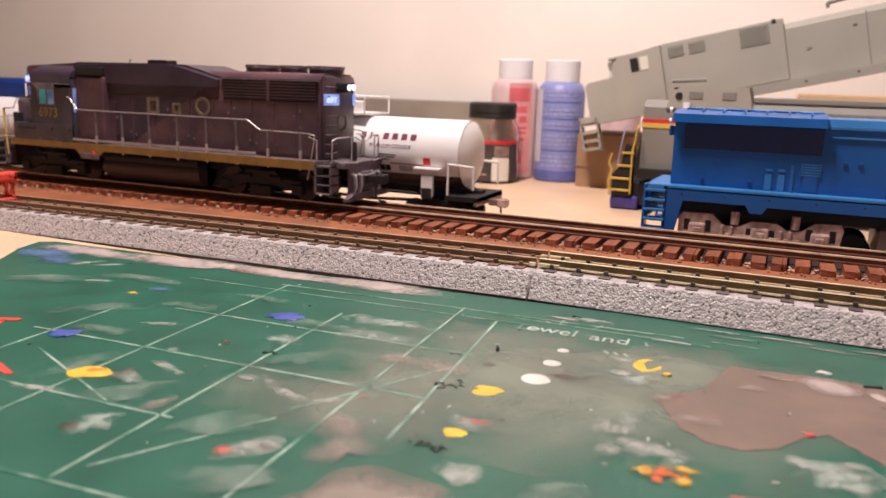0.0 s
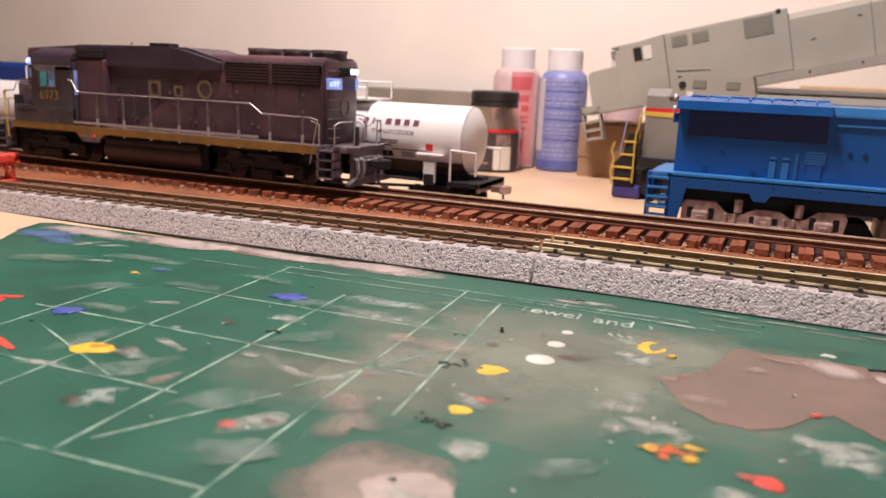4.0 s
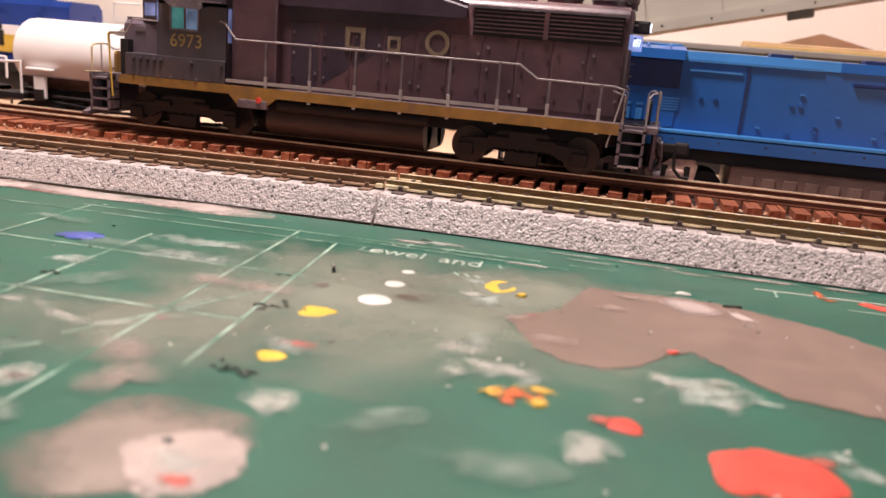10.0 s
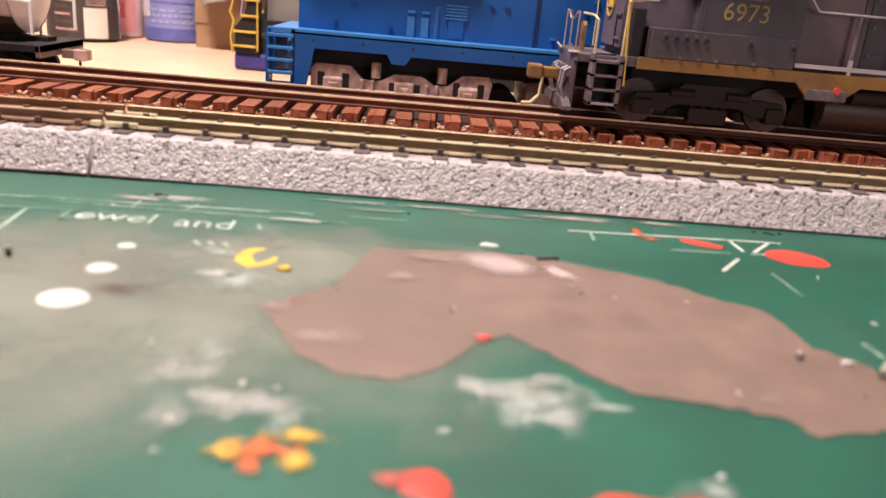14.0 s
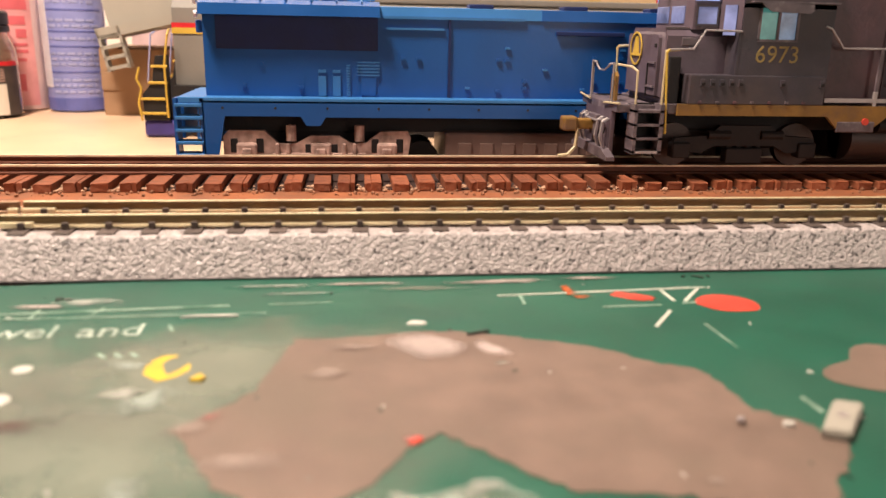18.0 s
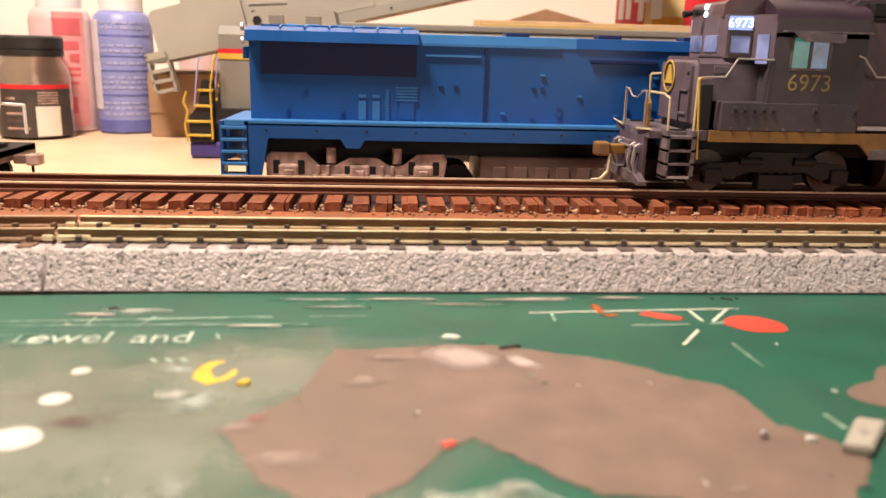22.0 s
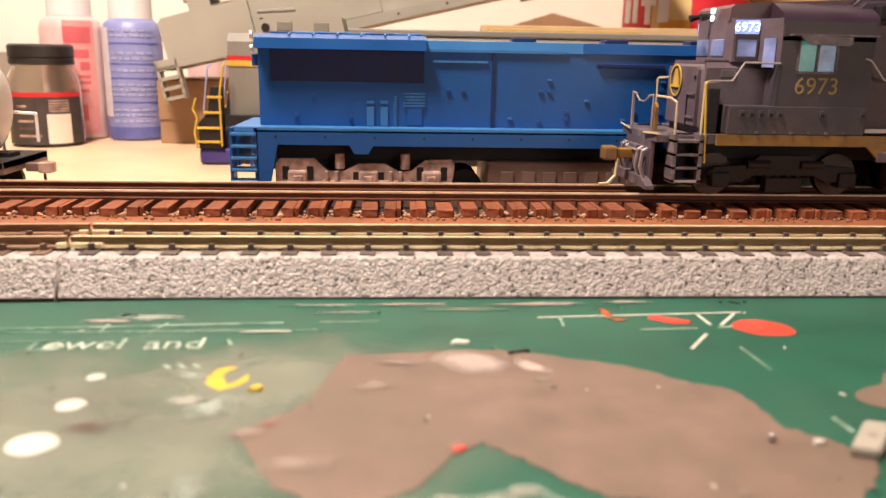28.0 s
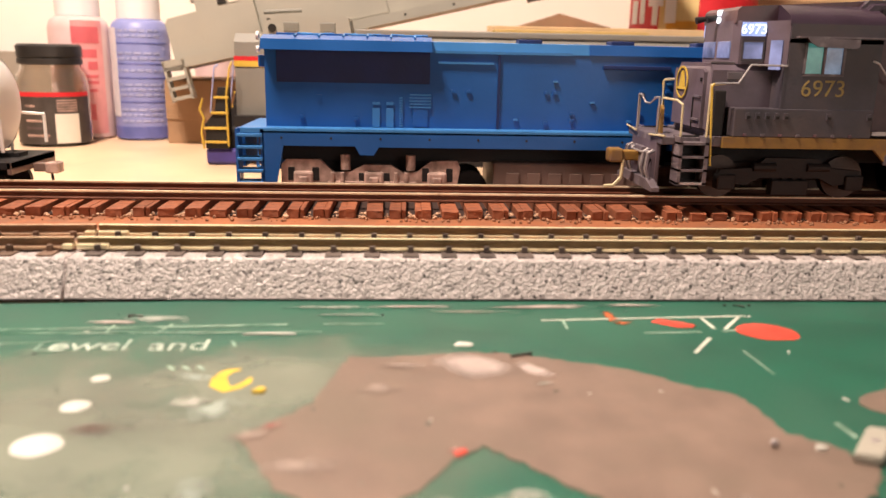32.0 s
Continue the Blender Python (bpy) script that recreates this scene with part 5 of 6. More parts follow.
# side handrails with stanchions
for y, s in ((YN + 0.4, -1), (YF - 0.4, 1)):
    hr = part("handrail", tube(B(), [(-1.5, y, 44.6), (0.2, y, 44.0), (4.0, y, 39.4), (94.5, y, 39.2), (100, y, 35.6), (122, y, 35.3), (125, y, 34.6), (121.8, y, 18.0)], 0.28), STEEL, loco, "thin steel handrail")
    part("kick_rail", bx(B(), 0.8, 98, y - 0.3, y + 0.3, 26.0, 27.0), STEEL, loco, "light grey deck edge")
    for k in range(8):
        x = 14.6 + k * 14.85
        part("stanchion", bx(B(), x - 0.36, x + 0.36, y - 0.3, y + 0.3, 28.6, 39.3 if x < 96 else 35.5), LOCOGREY, hr)
        part("stanchion_foot", bx(B(), x - 0.5, x + 0.5, y - 0.38, y + 0.38, 21.4, 28.8, 0.1), STEEL, hr)
    tube_pts = [(-23.3, y, 43.0), (-32.6, y, 43.1), (-35.3, y, 38.6), (-41.4, y, 38.4), (-42, y, 37.6), (-40.6, y, 17.8)]
    part("nose_handrail", tube(B(), tube_pts[:4], 0.26), STEEL, loco)
    part("step_handrail", tube(B(), tube_pts[3:], 0.3), YELLOW, loco, "yellow step handrail")
# underframe: tank, trucks, wheels
bm = B()
cyl(bm, (13, LOCO_Y - 9, 15.5), (66, LOCO_Y - 9, 15.5), 5.6, 20)
cyl(bm, (13, LOCO_Y + 9, 15.5), (66, LOCO_Y + 9, 15.5), 5.6, 20)
bx(bm, 13, 66, LOCO_Y - 9, LOCO_Y + 9, 9.9, 22.4)
tank = part("fuel_tank", bm, TANKGREY, loco, "black fuel tank", smooth=True)
part("air_reservoir", cyl(B(), (18, YN + 3, 20.0), (68, YN + 3, 20.0), 1.9, 14), UNDER, loco, smooth=True)
part("centre_beam", bx(B(), -36, 124, LOCO_Y - 7, LOCO_Y + 7, 17.5, 22.6), UNDER, loco)
for tx in (-17, 97):
    tr = part("truck", bx(B(), tx - 18, tx + 18, LOCO_Y - 7, LOCO_Y + 7, 12.5, 17.5, 0.5), UNDER, loco, "black two-axle truck")
    for y0, y1 in both(YN + 4.5, YN + 6.5):
        bm = B()
        prism(bm, [(tx - 20, 13.2), (tx - 19, 16.2), (tx - 10, 16.8), (tx - 7, 19.4), (tx + 7, 19.4), (tx + 10, 16.8), (tx + 19, 16.2), (tx + 20, 13.2), (tx + 12, 12.2), (tx + 8, 14.2), (tx - 8, 14.2), (tx - 12, 12.2)], y0, y1)
        sf = part("side_frame", bm, UNDER, tr)
        for ax in (-17.3, 17.3):
            part("journal_box", bx(B(), tx + ax - 2.4, tx + ax + 2.4, y0 - 0.9, y1 + 0.9, 11.0, 15.0, 0.4), UNDER, sf)
            part("brake_cylinder", cyl(B(), (tx + ax * 0.42 - 3, (y0 + y1) / 2 - 0.8, 17.0), (tx + ax * 0.42 + 3, (y0 + y1) / 2 - 0.8, 17.0), 1.2, 10), UNDER, sf)
        part("swing_hanger", bx(B(), tx - 5, tx + 5, y0 - 0.6, y1 + 0.6, 9.6, 13.6, 0.3), UNDER, sf)
        for k in range(4):
            part("spring", cyl(B(), (tx - 4 + k * 2.7, (y0 + y1) / 2, 13), (tx - 4 + k * 2.7, (y0 + y1) / 2, 17), 0.9, 8), UNDER, sf)
    for ax in (-17.3, 17.3):
        for y in (T_NEAR, T_FAR):
            s = -1 if y == T_NEAR else 1
            w = part("wheel", cyl(B(), (tx + ax, y - 1.2, 13.7), (tx + ax, y + 1.2, 13.7), 5.7, 28), WHEELMAT, tr, smooth=True)
        part("axle", cyl(B(), (tx + ax, T_NEAR, 13.7), (tx + ax, T_FAR, 13.7), 1.0, 8), WHEELMAT, tr)

# ---- the blue hood unit on the bench, behind the rusty track ----
UY = 112.0
blue = thing("locomotive_shell", 120, UY, -2, "unfinished bright blue model locomotive shell on clear plastic trucks", "model locomotive")
BN, BF, SN, SF = 100.0, 124.0, 95.0, 129.0
bm = B()
prism(bm, [(BN, 22), (BF, 22), (BF, 45), (BF - 2.5, 47.2), (BN + 2.5, 47.2), (BN, 45)], 21, 222, "x")
part("hood", bm, BLUE, blue, "glossy blue hood", smooth=True)
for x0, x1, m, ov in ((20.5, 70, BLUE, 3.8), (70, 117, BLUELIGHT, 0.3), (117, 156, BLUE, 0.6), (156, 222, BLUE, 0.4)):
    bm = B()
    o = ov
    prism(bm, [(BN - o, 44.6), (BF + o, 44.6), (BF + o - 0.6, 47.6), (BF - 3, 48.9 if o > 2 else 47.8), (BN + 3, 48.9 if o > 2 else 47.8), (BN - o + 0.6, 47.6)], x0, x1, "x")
    part("roof_section", bm, m, blue, "paler blue roof section" if m is BLUELIGHT else "", smooth=True)
for y0, y1 in ((BN - 0.9, BN + 0.2), (BF - 0.2, BF + 0.9)):
    # The screen's dark colour includes the shadow of the roof overhang.
    g = part("shaded_screen", bx(B(), 24.5, 69.5, y0 + 0.7, y1 - 0.7, 35.4, 44.6, 0.05), BLUEDARK, blue, "dark blue radiator screen with the roof overhang's shadow painted in")
    part("lower_lip", bx(B(), 24.5, 58, y0 + 0.4, y1 - 0.4, 34.6, 35.4), BLUE, g)
    for k in range(14):
        x = 27 + k * 3
        part("screen_bar", bx(B(), x, x + 0.3, y0 + 0.55, y1 - 0.55, 35.6, 44.4), BLUEDARK, g)
    part("panel_seam", bx(B(), 89.8, 90.5, y0 + 0.75, y1 - 0.75, 22, 45), BLUEDARK, blue)
    part("roof_rail", bx(B(), 72, 88.5, y0 + 0.3, y1 - 0.3, 41.4, 42.0), BLUELIGHT, blue)
    part("long_grille", bx(B(), 121.5, 142, y0 - 0.2, y1 + 0.2, 40.6, 41.8, 0.2), BLUEDARK, blue)
    for x in (52.5, 56.6):
        part("louvre_block", bx(B(), x, x + 2.2, y0 + 0.4, y1 - 0.4, 22.6, 28.2), BLUELIGHT, blue)
        part("louvre_tip", bx(B(), x, x + 2.2, y0 + 0.4, y1 - 0.4, 29.2, 30.0), BLUELIGHT, blue)
    lb = part("louvre_block", bx(B(), 64.5, 69, y0 + 0.45, y1 - 0.45, 23, 32), BLUE, blue)
    for k in range(5):
        part("louvre", bx(B(), 63.5, 70, y0 + 0.3, y1 - 0.3, 28.4 + k * 0.9, 28.8 + k * 0.9), BLUELIGHT, lb)
    rnd = random.Random(11)
    for k in range(0, 30, 3):
        x, z = 95 + (k % 10) * 11.5 + rnd.uniform(-1, 1), (25, 30.5, 36.5)[k // 10]
        part("latch", bx(B(), x, x + 1.4, y0 + 0.83, y1 - 0.83, z, z + 0.6), BLUELIGHT if k % 3 == 0 else BLUE, blue)
    for k in range(12):
        part("louvre", bx(B(), 60.5, 61.6, y0 + 0.45, y1 - 0.45, 22.8 + k * 0.75, 23.2 + k * 0.75), BLUELIGHT, lb)
    for fx, fz in ((133, 27), (133, 34), (141, 27), (141, 34), (104, 33), (106.5, 33), (76, 33), (80.5, 33), (104, 24), (112, 25), (112, 27), (36, 31), (31, 25), (47, 24.5)):
        part("latch", bx(B(), fx, fx + 1.3, y0 + 0.83, y1 - 0.83, fz, fz + 0.9), BLUE, blue)
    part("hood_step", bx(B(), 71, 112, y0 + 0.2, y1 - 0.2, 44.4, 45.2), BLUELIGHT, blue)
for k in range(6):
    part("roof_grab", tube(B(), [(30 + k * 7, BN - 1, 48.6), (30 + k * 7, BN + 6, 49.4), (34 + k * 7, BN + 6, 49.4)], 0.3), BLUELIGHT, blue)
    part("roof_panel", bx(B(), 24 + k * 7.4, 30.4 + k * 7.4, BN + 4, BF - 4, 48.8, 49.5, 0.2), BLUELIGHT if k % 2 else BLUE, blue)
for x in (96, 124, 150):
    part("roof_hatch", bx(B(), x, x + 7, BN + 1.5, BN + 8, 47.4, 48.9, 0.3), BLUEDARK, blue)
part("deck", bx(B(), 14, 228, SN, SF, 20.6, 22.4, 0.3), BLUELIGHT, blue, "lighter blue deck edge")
for y0, y1 in ((SN, SN + 0.9), (SF - 0.9, SF)):
    bm = B()
    prism(bm, [(20.5, 5.4), (24.2, 5.4), (26.5, 17.2), (47.5, 17.2), (49, 14.6), (53, 14.6), (54.5, 17.0), (222, 17.0), (222, 21.4), (20.5, 21.4)], y0, y1)
    sk = part("side_skirt", bm, BLUE, blue, "blue side skirt with bolt holes")
    for k in range(9):
        x = 26 + k * 14.5
        part("bolt_hole", cyl(B(), (x, y0 - 0.08, 19.5), (x, y1 + 0.08, 19.5), 0.38, 8), BLACK, sk)
    ladder = part("ladder", bx(B(), 12.6, 13.5, y0, y0 + 6 if y0 < UY else y1, 5.4, 22), BLUE, blue, "blue end steps")
    part("ladder_side", bx(B(), 19.8, 20.8, y0, y0 + 6 if y0 < UY else y1, 5.4, 22), BLUE, ladder)
    for k in range(5):
        z = 5.6 + k * 3.5
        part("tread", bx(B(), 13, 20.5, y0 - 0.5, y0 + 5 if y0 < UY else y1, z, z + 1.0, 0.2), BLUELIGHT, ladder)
part("end_wall", bx(B(), 13, 14.2, SN + 7, SF - 7, 10, 22), BLUE, blue)
part("headlight_stub", bx(B(), 18.6, 21.5, UY - 9, UY - 5, 39.5, 43.0, 0.4), BLUE, blue)
part("class_light", cyl(B(), (19.4, BN + 1.8, 44.6), (18.6, BN + 1.8, 44.6), 1.0, 12), CAPWHITE, blue, "white bead light")
part("class_light", cyl(B(), (19.4, BN + 1.8, 48.4), (18.6, BN + 1.8, 48.4), 1.2, 12), CAPWHITE, blue, "white bead light")
for tx in (52, 190):
    tr = part("truck", bx(B(), tx - 24, tx + 24, UY - 8, UY + 8, 6, 12, 0.5), UNDER, blue)
    for y0, y1 in ((SN + 1.6, SN + 3.6), (SF - 3.6, SF - 1.6)):
        bm = B()
        prism(bm, [(tx - 26.5, 5), (tx - 26.5, 11.4), (tx - 25, 13), (tx - 15, 13), (tx - 11, 9.2), (tx - 6, 9.4), (tx - 2, 11.6), (tx + 6, 11.6), (tx + 10, 9.2), (tx + 14, 9.6), (tx + 18, 12.8), (tx + 26, 13), (tx + 27, 11), (tx + 26, 5), (tx + 19, 4), (tx + 15, 6), (tx - 14, 6), (tx - 18, 4)], y0, y1)
        sf = part("side_frame", bm, SMOKE, tr, "dusty clear-grey side frame")
        for ax in (-20, 1, 20):
            part("journal", bx(B(), tx + ax - 3, tx + ax + 3, y0 - 0.8, y1 + 0.8, 4.6, 9.6, 0.8), SMOKE, sf)
            part("journal_cap", bx(B(), tx + ax - 1.4, tx + ax + 1.4, y0 - 1.2, y1 + 1.2, 6, 8.0, 0.4), SMOKE, sf)
            for dx in (-4.6, 2.6):
                part("casting_window", bx(B(), tx + ax + dx, tx + ax + dx + 2.2, y0 - 0.12, y1 + 0.12, 6.6, 9.2 if ax == 1 else 10.8, 0.3), UNDER, sf)
        part("bottom_rib", bx(B(), tx - 13, tx + 14, y0 - 0.4, y1 + 0.4, 5.6, 6.6, 0.3), SMOKE, sf)
        for dx in (-12, -9, 7, 10):
            part("brake_hanger", bx(B(), tx + dx, tx + dx + 1.2, y0 - 0.7, y1 + 0.7, 3.8, 9.4, 0.3), SMOKE, sf)
        for ax in (-7.5, 12):
            part("damper", cyl(B(), (tx + ax, (y0 + y1) / 2, 10), (tx + ax, (y0 + y1) / 2, 14.5), 1.5, 10), SMOKE, sf)
    for ax in (-20, 1, 20):
        for y in (UY - 8, UY + 8):
            part("wheel", cyl(B(), (tx + ax, y - 1, 3.4), (tx + ax, y + 1, 3.4), 5.4, 24), WHEELMAT, tr, smooth=True)
for y in (UY - 8, UY + 8):
    part("spare_wheel", cyl(B(), (82.5, y - 1, 3.6), (82.5, y + 1, 3.6), 5.6, 24), UNDER, blue, smooth=True)
ft = part("fuel_tank", bx(B(), 89, 150, SN + 2, SF - 2, 2.5, 12.6, 0.8), FUELGREY, blue, "dusty grey fuel tank")
for k in range(8):
    part("tank_rib", bx(B(), 93 + k * 6.5, 97 + k * 6.5, SN + 1.5, SN + 2.1, 5, 9.5, 0.2), FUELGREY, ft)
part("floor_pan", bx(B(), 25, 215, UY - 9, UY + 9, 12, 17), UNDER, blue)


# ---- white tank cars on the bench ----
def tank_car(x1, length, lettered):
    cy, ground = 110.0, -2.0
    car = thing("tank_car", x1 - length / 2, cy, ground, "white model tank car with small lettering, black underframe" if lettered else "plain white model tank car with a weathered end", "tank car", "tank cars")
    xa, xb, zc, r = x1 - length + 9, x1 - 9, 27.0, 13.8
    bm = B()
    seg = 40
    rings = [(xa - 3.4, 0.3), (xa - 3.0, 0.5), (xa - 1.8, 0.8), (xa, 0.985), (xa + 1.5, 1), (xb - 1.5, 1), (xb, 0.985), (xb + 1.8, 0.8), (xb + 3.0, 0.5), (xb + 3.4, 0.3)]
    vr = [[bm.verts.new((x, cy + r * k * math.cos(2 * math.pi * i / seg), zc + r * k * math.sin(2 * math.pi * i / seg))) for i in range(seg)] for x, k in rings]
    for a, b in zip(vr, vr[1:]):
        for i in range(seg):
            bm.faces.new((a[i], a[(i + 1) % seg], b[(i + 1) % seg], b[i]))
    bm.faces.new(vr[0])
    bm.faces.new(vr[-1][::-1])
    tank = part("tank", bm, WHITE, car, "smooth white tank", smooth=True)
    # Dark brown band mixes grime with the shade under the tank's belly.
    bm = B()
    prism(bm, [(cy - r * 0.80, zc - r * 0.64), (cy - r * 0.66, zc - r * 0.80), (cy - r * 0.3, zc - r), (cy + r * 0.3, zc - r), (cy + r * 0.66, zc - r * 0.80), (cy + r * 0.80, zc - r * 0.64), (cy + r * 0.6, zc - r * 0.64), (cy - r * 0.6, zc - r * 0.64)], xa, xb, "x")
    part("belly_band", bm, BELLY, car, "grimy dark brown lower band with belly shade painted in")
    part("seam_ring", lathe(B(), 0, 0, [(r + 0.12, 0), (r + 0.12, 0.5), (r - 0.4, 0.5), (r - 0.4, 0)], 40), TANKEND, tank).matrix_basis = Matrix.Translation(((xb - 0.4 - (x1 - length / 2)) * MM, 0, (zc - ground) * MM)) @ Matrix.Rotation(math.pi / 2, 4, "Y") @ Matrix.Translation(((x1 - length / 2) * MM, cy * MM, ground * MM))
    dome = part("dome", bx(B(), (xa + xb) / 2 - 9, (xa + xb) / 2 + 9, cy - 6, cy + 6, zc + r - 1.5, zc + r + 6, 0.6), WHITE, car, "white valve housing")
    part("platform", bx(B(), (xa + xb) / 2 - 18, (xa + xb) / 2 + 18, cy - 11, cy + 11, zc + r + 0.4, zc + r + 1.2), WHITE, car)
    for y in (cy - 11, cy + 11):
        part("platform_rail", tube(B(), [((xa + xb) / 2 - 18, y, zc + r + 1), ((xa + xb) / 2 - 18, y, zc + r + 8), ((xa + xb) / 2 + 18, y, zc + r + 8), ((xa + xb) / 2 + 18, y, zc + r + 1)], 0.4), WHITE, car)
        part("ladder", tube(B(), [((xa + xb) / 2 + 3, y - (2 if y < cy else -2), 10), ((xa + xb) / 2 + 3, y, zc + r + 1)], 0.4), WHITE, car)
    for s, xe in ((-1, xa - 9), (1, xb + 9)):
        sill = part("end_sill", bx(B(), min(xe, xe - s * 14), max(xe, xe - s * 14), cy - 15, cy + 15, 9.0, 11.2, 0.2), UNDER, car, "dark end platform")
        part("end_beam", bx(B(), min(xe, xe - s * 1.2), max(xe, xe - s * 1.2), cy - 15, cy + 15, 7.6, 11.0), FUELGREY, sill)
        for y in (cy - 14.4, cy + 14.4):
            part("corner_rail", tube(B(), [(xe - s * 13, y, 10.5), (xe - s * 13, y, 23.6), (xe - s * 2.0, y, 23.0), (xe - s * 2.0, y, 14)], 0.5), WHITE, car, "white corner handrail")
            part("saddle", bx(B(), xe - s * 22 - 2.6, xe - s * 22 + 2.6, y - 0.8, y + 0.8, 10, 18.5, 0.2), WHITE, car)
            part("saddle_step", bx(B(), xe - s * 22 - 6, xe - s * 22 + 6, y - 1.6, y + 1.2, 20.6, 21.8, 0.4), WHITE, car)
            part("jack_pad", bx(B(), xe - s * 22 - 2.2, xe - s * 22 + 2.2, y - 1.4, y + 1.0, 9, 13.5, 0.3), BLACK, car)
        c = part("coupler", bx(B(), min(xe, xe + s * 5), max(xe, xe + s * 5), cy - 1.4, cy + 1.4, 6.6, 9.2, 0.3), FUELGREY, car, "rusty grey knuckle coupler")
        part("knuckle", bx(B(), min(xe + s * 4, xe + s * 8), max(xe + s * 4, xe + s * 8), cy - 2.4, cy + 2.2, 6.2, 9.6, 0.5), SMOKE, c)
        part("trip_pin", tube(B(), [(xe + s * 5, cy, 6.4), (xe + s * 5.2, cy, 2.6), (xe + s * 6.5, cy, 1.4)], 0.45), UNDER, c)
        tx = xe - s * 20
        tr = part("truck", bx(B(), tx - 4, tx + 4, cy - 8, cy + 8, 4, 9, 0.4), UNDER, car, "black freight truck")
        for y in (cy - 12, cy + 10.5):
            bm = B()
            prism(bm, [(tx - 13, 2), (tx - 13, 5.5), (tx - 5, 8.5), (tx + 5, 8.5), (tx + 13, 5.5), (tx + 13, 2), (tx + 9, 2), (tx + 4, 0.4), (tx - 4, 0.4), (tx - 9, 2)], y, y + 1.5)
            part("side_frame", bm, UNDER, tr)
        for ax in (-10, 10):
            for y in (cy - 8.2, cy + 8.2):
                part("wheel", cyl(B(), (tx + ax, y - 1, 3.0), (tx + ax, y + 1, 3.0), 5.0, 24), WHEELMAT, tr, smooth=True)
    part("centre_sill", bx(B(), xa - 6, xb + 6, cy - 3, cy + 3, 8.5, 12.5), UNDER, car)
    part("side_pipe", tube(B(), [(xa, cy - 12, 11), (xb - 12, cy - 12, 10.4)], 0.6), UNDER, car)
    part("brake_gear", tube(B(), [(xa + 14, cy - 10, 8.4), (xa + 40, cy - 10, 6.8), (xa + 60, cy - 10, 7.2), (xa + 82, cy - 10, 6.4), (xb - 22, cy - 10, 7.4)], 0.7), UNDER, car)
    part("brake_valve", bx(B(), xa + 60, xa + 68, cy - 12, cy - 8, 4, 7.4, 0.6), UNDER, car)

    def on_side(bm2, m, name, label=""):
        """Wraps flat lettering (x along the car, y up from the belly line) round the tank."""
        for v in bm2.verts:
            a = (v.co.y - zc) / r
            rr = r + 0.06 + v.co.z
            v.co = Vector((v.co.x, cy - rr * math.cos(a), zc + rr * math.sin(a)))
        part(name, bm2, m, tank, label)

    if lettered:
        for k, w in enumerate((3.0, 1.2, 1.6, 3.4, 3.4, 3.4, 3.4)):
            x = xb - 45 + (0, 4.2, 7.0, 10.4, 14.6, 18.8, 23.0)[k]
            on_side(bx(B(), x, x + w * 0.75, 32.2 if k != 2 else 33, 34.9 if k != 2 else 33.6, 0, 0.05), MAROON, "print_bar")
        on_side(words("TITANIUM DIOXIDE", 2.2, 0.03, Matrix.Translation((xb - 31, 28.6, 0))), MAROON, "small_lettering", "small maroon lettering")
        on_side(bx(B(), xb - 15.5, xb - 12.4, 22.4, 25.4, 0, 0.06), RED, "red_square", "red square mark")
        on_side(bx(B(), xb - 56, xb - 46.5, 19.0, 22.6, 0, 0.06), ORANGE, "orange_placard", "orange placard")
        for x, z, w in ((xb - 36, 25.6, 8), (xb - 36, 24.6, 7.4), (xb - 36, 23.6, 5), (xb - 31, 22.0, 16), (xb - 27, 20.8, 6), (xb - 27, 19.9, 7), (xb - 27, 19.0, 6), (xb - 18, 20.8, 3), (xb - 18, 19.9, 3.4), (xb - 66, 27, 10), (xb - 66, 25.8, 7), (xb - 80, 24, 9)):
            on_side(bx(B(), x, x + w, z, z + 0.5, 0, 0.04), BAR, "print_bar")
        for x in (xb - 36, xb - 33.4):
            on_side(bx(B(), x, x + 2.3, 18.6, 21.4, 0, 0.05), BLACK, "print_block")
        for k in range(3):
            part("end_print", bx(B(), xb + 1.6, xb + 2.2, cy - 9, cy - 5, 29 - k * 2, 29.5 - k * 2), BAR, tank)
    else:
        bm2 = B()
        for k in range(3):
            on_side(bx(B(), xb - 50 + k * 8, xb - 44 + k * 8, 27, 28.0, 0, 0.05), BAR, "print_bar")
    return car


tank_car(-52.0, 143.0, True)
tank_car(-213.0, 150.0, False)

# ---- bottles, jar and clutter at the back of the bench ----
def bottle(name, x, y, r, h, body, label, cap_h, cap_r):
    b = thing(name, x, y, -2, label, "bottle")
    part("body", lathe(B(), x, y, [(r - 1.5, -2), (r, -0.8), (r, h - 6), (r - 1.2, h - 2), (cap_r + 1.5, h), (cap_r, h + 0.5)], 44), body, b, smooth=True)
    part("cap", lathe(B(), x, y, [(cap_r + 0.8, h + 0.4), (cap_r + 0.8, h + cap_h - 0.8), (cap_r, h + cap_h)], 36), CAPWHITE, b, "white plastic cap", smooth=True)
    return b


def band(parent, name, x, y, r, z0, z1, a0, a1, m, label=""):
    """A curved print on a round body, between two angles seen from the front."""
    bm = B()
    n = max(2, int(abs(a1 - a0) / 6))
    ring = []
    for i in range(n + 1):
        q = radians(a0 + (a1 - a0) * i / n - 90)
        ring.append([bm.verts.new((x + rr * math.cos(q), y + rr * math.sin(q), z)) for rr, z in ((r, z0), (r + 0.12, z0), (r + 0.12, z1), (r, z1))])
    for u, v in zip(ring, ring[1:]):
        for k in range(4):
            bm.faces.new((u[k], u[(k + 1) % 4], v[(k + 1) % 4], v[k]))
    bm.faces.new(ring[0])
    bm.faces.new(ring[-1][::-1])
    part(name, bm, m, parent, label)


